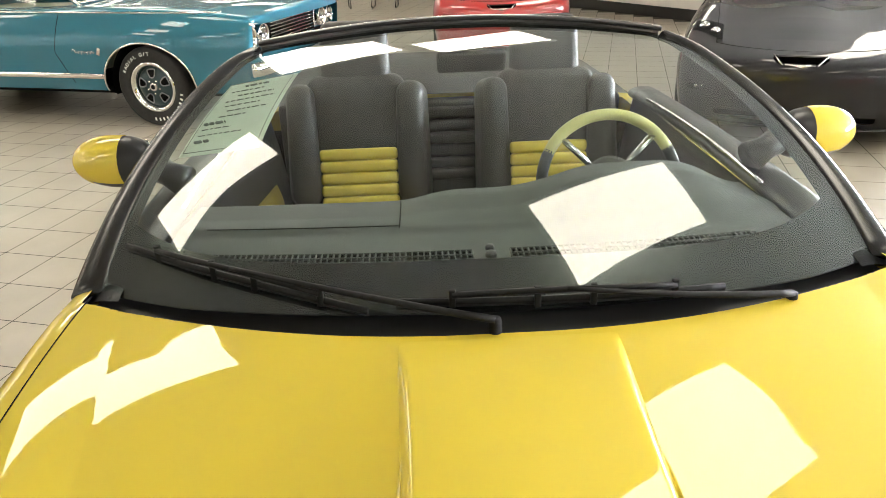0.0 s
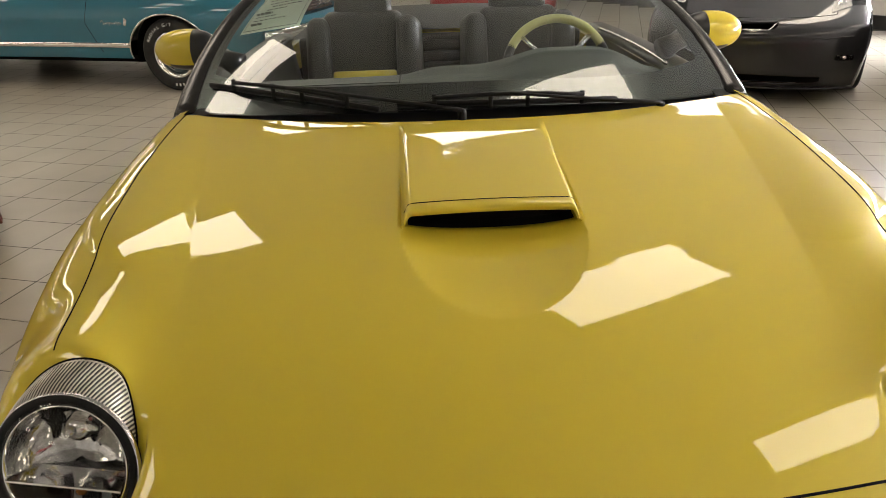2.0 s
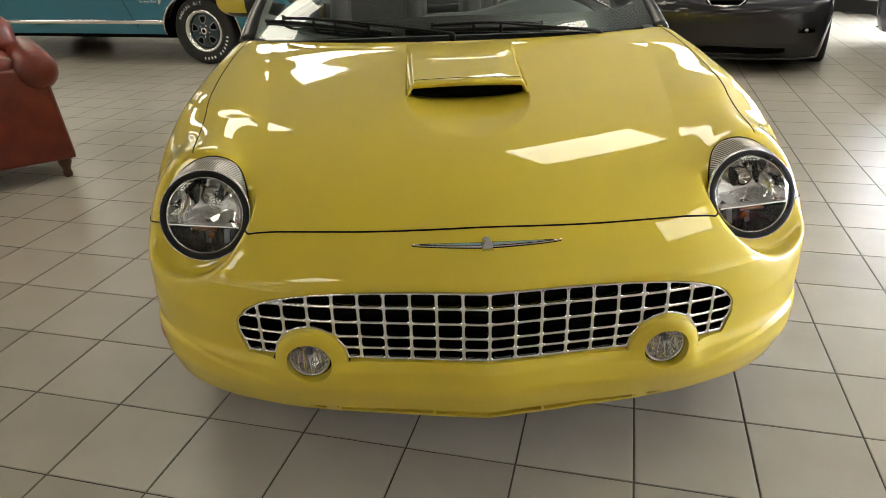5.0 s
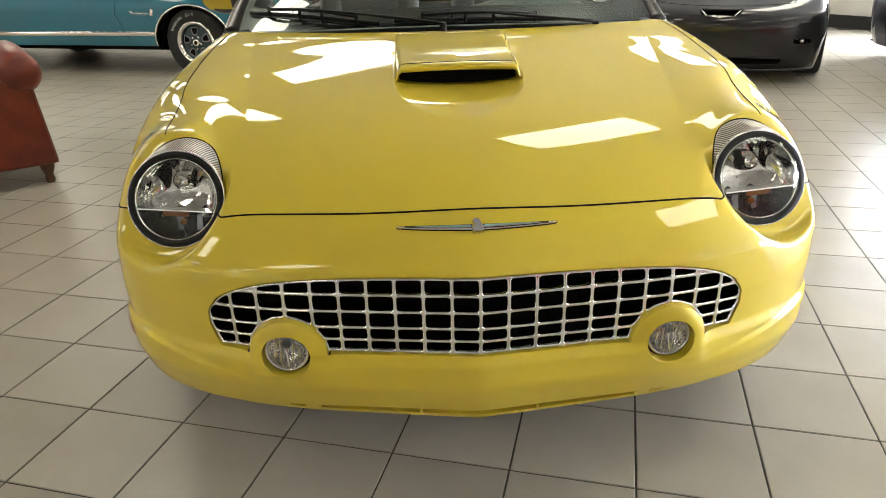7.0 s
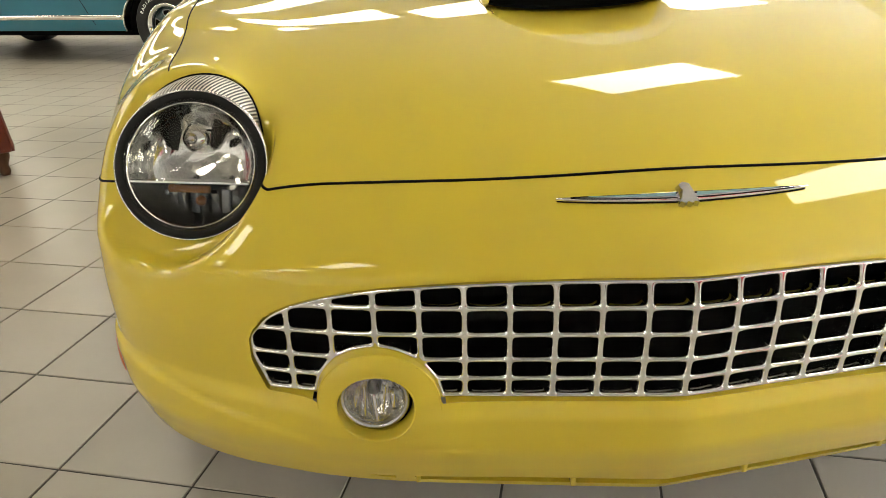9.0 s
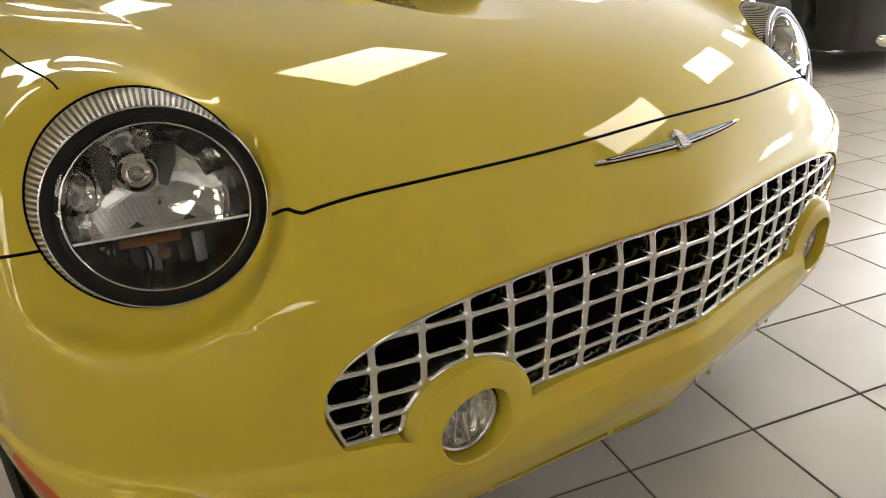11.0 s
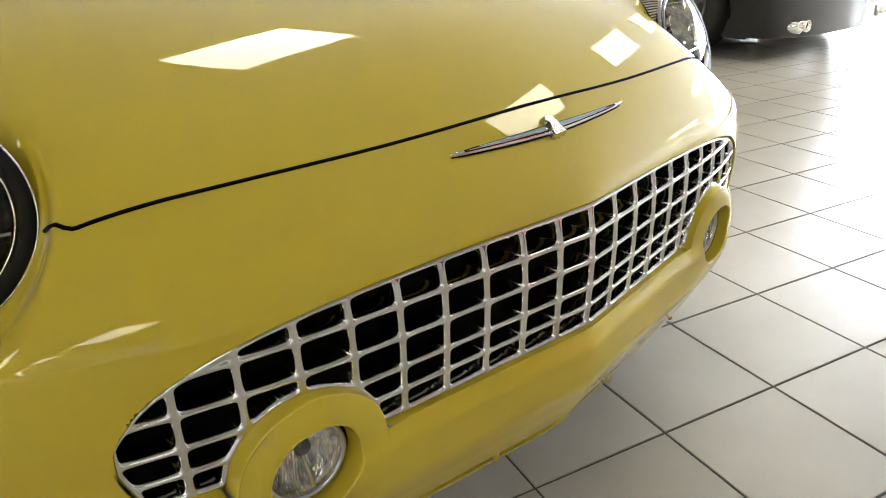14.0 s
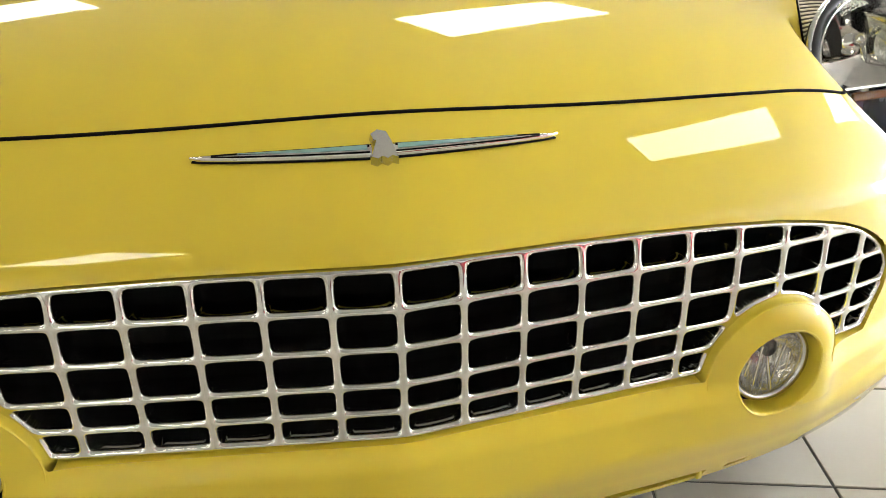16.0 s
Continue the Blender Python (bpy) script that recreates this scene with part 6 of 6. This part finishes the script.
def sports_car(paint, label, m):
    ob = thing("sports_car", label, "car", m)
    c = SP[SF].mean(1)
    k = np.where((c[:, 1] < 0.16 + 0.36 * np.abs(c[:, 0]) ** 2) & (np.abs(c[:, 0]) < 0.72) | (c[:, 2] < 0.60) & (c[:, 1] < 0.7), 0, np.where(c[:, 1] < 1.5, 1, 2))
    for q, nm in enumerate(("nose", "hood", "rear_body")):
        sheet(nm, SP, SN, SF[k == q], paint, ob)
    def top_at(x, y):
        p = sporty_top(abs(x), y)
        return (x, p[1], p[2])
    def nose_pt(x, z, d=0.0):
        p = sporty_nose(abs(x), z)
        return (x, p[1] - d, p[2])
    part("hood_gap", sweep([top_at(x, 0.17 + 0.36 * abs(x) ** 2) for x in spread(-0.60, 0.60, 30)], 0.003, 6), GAP, ob)
    for sx in (-1, 1):
        part("hood_gap", sweep([top_at(sx * (0.60 + 0.09 * t), 0.30 + 1.1 * t) for t in spread(0, 1, 14)], 0.003, 6), GAP, ob)
        lampm = grid_mesh(lambda u, v: tuple(Vector(top_at(sx * (0.56 + 0.25 * u + 0.02 * v), 0.32 + 0.20 * u + 0.24 * v * (1 - 0.4 * u))) + Vector((0, -0.004, 0.006))), spread(0, 1, 12), spread(0, 1, 10))
        lamp = part("headlamp", lampm, SMOKE, ob, "smoked headlamp lens", )
        for a, b in ((0.30, 0.4), (0.66, 0.45)):
            q = top_at(sx * (0.56 + 0.25 * a), 0.32 + 0.20 * a + 0.22 * b)
            part("projector", lathe([(0.0, 0.012), (0.03, 0.009), (0.04, 0.004), (0.042, 0.0)], 24, "Z"), SILVER, lamp, m=Matrix.Translation(q) @ pose(0, 0, 0, 35, sx * 15, 0))
        part("side_fold", sweep([nose_pt(sx * (0.44 + 0.30 * t), 0.545 + 0.02 * t, -0.001) for t in spread(0, 1, 12)], 0.005, 6), paint, ob)
        for k in range(3):
            part("fog_lamp", lathe([(0.0, -0.008), (0.016, -0.005), (0.02, 0.0), (0.0, 0.012)], 16), PANE if k != 1 else SILVER, ob, m=pose(*nose_pt(sx * (0.655 + 0.045 * k), 0.40, -0.02)))
        for wy, r in ((1.0, 0.325), (3.69, 0.335)):
            wheel_parts(ob, pose(sx * 0.79, wy, r), r=r, w=0.25, rim_r=0.225, out=sx, mat=GREYW)
            part("arch_liner", grid_mesh(lambda u, v: (sx * (0.5 + 0.38 * v), wy + 0.385 * math.cos(u), r + 0.385 * math.sin(u)), spread(-0.2, math.pi + 0.2, 20), spread(0, 1, 3)), GAP, ob)
    part("nose_inside", box((1.2, 0.03, 0.40), (0, 0.34, 0.42)), GAP, ob, smooth=False)
    part("splitter", sweep([nose_pt(x, 0.15, 0.012) for x in spread(-0.80, 0.80, 40)], 0.016, 8, flat=0.5), BLACK, ob, "thin black splitter under the nose")
    # badge in the nose opening, as plain bars
    for sx in (-1, 1):
        part("nose_badge", sweep([nose_pt(0.0, 0.600, 0.006), nose_pt(sx * 0.05, 0.612, 0.006), nose_pt(sx * 0.085, 0.613, 0.006)], [0.010, 0.008, 0.004], 6), SILVER, ob)
    part("slot_lip", sweep([nose_pt(x, 0.665, 0.002) for x in spread(-0.18, 0.18, 16)], 0.005, 6), paint, ob)
    part("windshield", grid_mesh(lambda u, v: (u * (0.68 - 0.12 * v), 1.42 + 0.14 * u * u + 0.80 * v, 0.98 + 0.25 * v + 0.02 * math.sin(math.pi * v)), spread(-1, 1, 18), spread(0, 1, 8)), SMOKE, ob)
    part("roof", grid_mesh(lambda u, v: (u * (0.56 - 0.03 * v), 2.22 + 0.75 * v, 1.235 - 0.03 * u * u + 0.01 * math.sin(math.pi * v)), spread(-1, 1, 12), spread(0, 1, 8), thick=0.03), paint, ob)
    part("rear_glass", grid_mesh(lambda u, v: (u * (0.55 + 0.08 * v), 2.96 + 0.95 * v, 1.22 - 0.28 * v), spread(-1, 1, 12), spread(0, 1, 8)), SMOKE, ob)
    for sx in (-1, 1):
        part("side_glass", grid_mesh(lambda u, v: (sx * (0.70 - 0.14 * v), 1.75 + 1.45 * u + 0.45 * v * (1 - 1.4 * u), 0.89 + 0.32 * v), spread(0, 1, 8), spread(0, 1, 5)), SMOKE, ob)
        mir = part("door_mirror", box((0.17, 0.09, 0.11), bevel=0.04, seg=4), paint, ob, m=pose(sx * 0.92, 1.78, 0.96))
        part("mirror_foot", box((0.12, 0.05, 0.04), (-sx * 0.1, 0.01, -0.03), 0.012), BLACK, mir)
    part("interior", box((1.24, 1.6, 0.4), (0, 2.4, 0.62), 0.05), BLACK, ob)
    for a, b in ((-1, 1), (1, 1)):
        part("slot_rim", sweep([nose_pt(a * 0.118, 0.612, 0.003), nose_pt(a * 0.178, 0.668, 0.003)], 0.006, 6), SILVER, ob)
    part("slot_floor", box((0.20, 0.05, 0.008), (0, 0.055, 0.612), 0.002), SILVER, ob)
    part("underbody", box((1.45, 3.7, 0.05), (0, 2.2, 0.17)), GAP, ob, smooth=False)
    return ob


sports_car(BLACKCAR, "charcoal black sports car with a low nose, parked on the tiles", pose(2.60, 5.17, 0, 0, 0, -26.7))
sports_car(RED, "dark red sports car with a low nose, parked further back", pose(0.95, 9.3, 0, 0, 0, -6))

sports_car(RED, "red sports car standing across, mirrored in the chrome grille", pose(5.2, -4.6, 0, 0, 0, 90))
dark = sports_car(BLACKCAR, "glossy black car with twin exhaust tips, parked beside the shop windows", pose(5.89, 6.81, 0, 0, 0, 175.7) @ Matrix.Scale(1.2, 4))
for x in (0.52, 0.62, -0.52, -0.62):
    part("exhaust_tip", lathe([(0.034, -0.05), (0.038, 0.03), (0.034, 0.035), (0.030, 0.0), (0.0, -0.02)], 20), CHROME, dark, m=pose(x, 4.36, 0.20))

# ---- red leather armchair
arm = thing("armchair", "red leather armchair with rolled arms and turned wooden feet", "armchair", pose(-2.93, 2.95, 0, 0, 0, 33))
def flare(w, d, h, r, at, k=0.08):
    bm = box((w, d, h), at, r, 4)
    for v in bm.verts:
        t = (v.co.z - at[2]) / h + 0.5
        v.co.x *= 1 - k * t
        v.co.y *= 1 - k * t
    return bm
part("base", flare(0.98, 0.86, 0.56, 0.03, (0, 0, 0.40), 0.10), SOFA, arm)
part("back_cushion", box((0.80, 0.26, 0.36), (-0.02, 0.20, 0.76), 0.11, 6), SOFA, arm, "soft rounded back cushion")
part("seat_cushion", box((0.62, 0.60, 0.16), (0, -0.05, 0.66), 0.06, 5), SOFA, arm)
for sx in (-1, 1):
    part("arm_roll", lathe([(0.0, -0.42), (0.08, -0.42), (0.115, -0.38), (0.12, 0.0), (0.115, 0.38), (0.08, 0.42), (0.0, 0.42)], 28, "Y", m=pose(sx * 0.40, 0, 0.66)), SOFA, arm, "rolled leather arm")
    part("piping", sweep([(sx * (0.475 - 0.05 * t), -0.425 + 0.04 * t, 0.13 + 0.52 * t) for t in spread(0, 1, 10)], 0.007, 6), SOFA, arm)
    for sy in (-1, 1):
        part("foot", lathe([(0.0, 0.0), (0.022, 0.0), (0.028, 0.02), (0.022, 0.05), (0.038, 0.09), (0.044, 0.13), (0.0, 0.135)], 18, "Z"), WOOD, arm, m=pose(sx * 0.42, sy * 0.36, 0))

# ---- seats far off
for i, (x, y, r) in enumerate(((-1.75, 15.9, 10), (-0.75, 15.9, -6))):
    ch = thing("chair", "black chair on bent metal sled legs", "chair", pose(x, y, 0, 0, 0, r), "chairs by the far wall")
    for sx in (-1, 1):
        part("sled_leg", sweep([(sx * 0.25, -0.22, 0.44), (sx * 0.25, -0.24, 0.04), (sx * 0.25, -0.20, 0.012), (sx * 0.25, 0.20, 0.012), (sx * 0.25, 0.24, 0.04), (sx * 0.25, 0.26, 0.85)], 0.012, 8), BLACK, ch)
    part("seat", box((0.48, 0.48, 0.06), (0, 0, 0.46), 0.025), LEATHER, ch)
    part("backrest", box((0.46, 0.05, 0.34), (0, 0.25, 0.70), 0.022), LEATHER, ch)

# ---------------------------------------------------------------- floor tiles: the nearest singly, the rest joined
TILEM = grain(material("floor_tile", rough=0.12), (0.31, 0.28, 0.228), (0.38, 0.348, 0.29), 2.2, detail=8, rough=(0.26, 0.38), bump=0.05, bump_scale=60)
tn = TILEM.node_tree
info, hsv = tn.nodes.new("ShaderNodeObjectInfo"), tn.nodes.new("ShaderNodeHueSaturation")
rng = tn.nodes.new("ShaderNodeMapRange")
rng.inputs["To Min"].default_value, rng.inputs["To Max"].default_value = 0.93, 1.06
tn.links.new(info.outputs["Random"], rng.inputs["Value"])
tn.links.new(rng.outputs[0], hsv.inputs["Value"])
old = bsdf(TILEM).inputs["Base Color"].links[0].from_socket
tn.links.new(old, hsv.inputs["Color"])
tn.links.new(hsv.outputs[0], bsdf(TILEM).inputs["Base Color"])


def tile_mesh(bm, at, h=TILE / 2 - 0.0028):
    """A tile with a slightly rounded edge."""
    e = 0.0014
    lo = [bm.verts.new(at + Vector((a * h, b * h, -0.0030))) for a, b in ((-1, -1), (1, -1), (1, 1), (-1, 1))]
    mi = [bm.verts.new(at + Vector((a * h, b * h, -0.0010))) for a, b in ((-1, -1), (1, -1), (1, 1), (-1, 1))]
    hi = [bm.verts.new(at + Vector((a * (h - e), b * (h - e), 0))) for a, b in ((-1, -1), (1, -1), (1, 1), (-1, 1))]
    bm.faces.new(hi)
    for k in range(4):
        j = (k + 1) % 4
        bm.faces.new((mi[k], mi[j], hi[j], hi[k]))
        bm.faces.new((lo[k], lo[j], mi[j], mi[k]))


bm = bmesh.new()
tile_mesh(bm, Vector((0, 0, 0)))
one = bpy.data.meshes.new("tile")
bm.to_mesh(one)
bm.free()
one.materials.append(TILEM)
room_inv = room_m.inverted()
spots = []
for i in range(-60, 60):
    for j in range(-60, 80):
        c = grid_m @ Vector(((i + 0.5) * TILE, (j + 0.5) * TILE, 0))
        q = room_inv @ c
        if A0 + 0.2 < q.x < A1 - 0.2 and B0 + 0.2 < q.y < B1 - 0.2:
            spots.append((abs(c.x - 0.3) + abs(c.y - 0.6) * 0.9, i, j))
spots.sort()
for d, i, j in spots[:300]:
    t = new("tile", one)
    t.parent = floor
    t.matrix_parent_inverse = floor.matrix_basis.inverted()
    t.matrix_basis = grid_m @ pose((i + 0.5) * TILE, (j + 0.5) * TILE, 0)
vv, ff = [], []
h = TILE / 2 - 0.0028
for d, i, j in spots[300:]:
    k = len(vv)
    for a, b in ((-1, -1), (1, -1), (1, 1), (-1, 1)):
        vv.append(tuple(grid_m @ Vector(((i + 0.5) * TILE + a * h, (j + 0.5) * TILE + b * h, 0))))
    ff.append((k, k + 1, k + 2, k + 3))
me = bpy.data.meshes.new("far_tiles")
me.from_pydata(vv, [], ff)
me.materials.append(TILEM)
far = new("far_tiles", me)
far.parent = floor
far.matrix_parent_inverse = floor.matrix_basis.inverted()
tagged(far, kind="stuff")
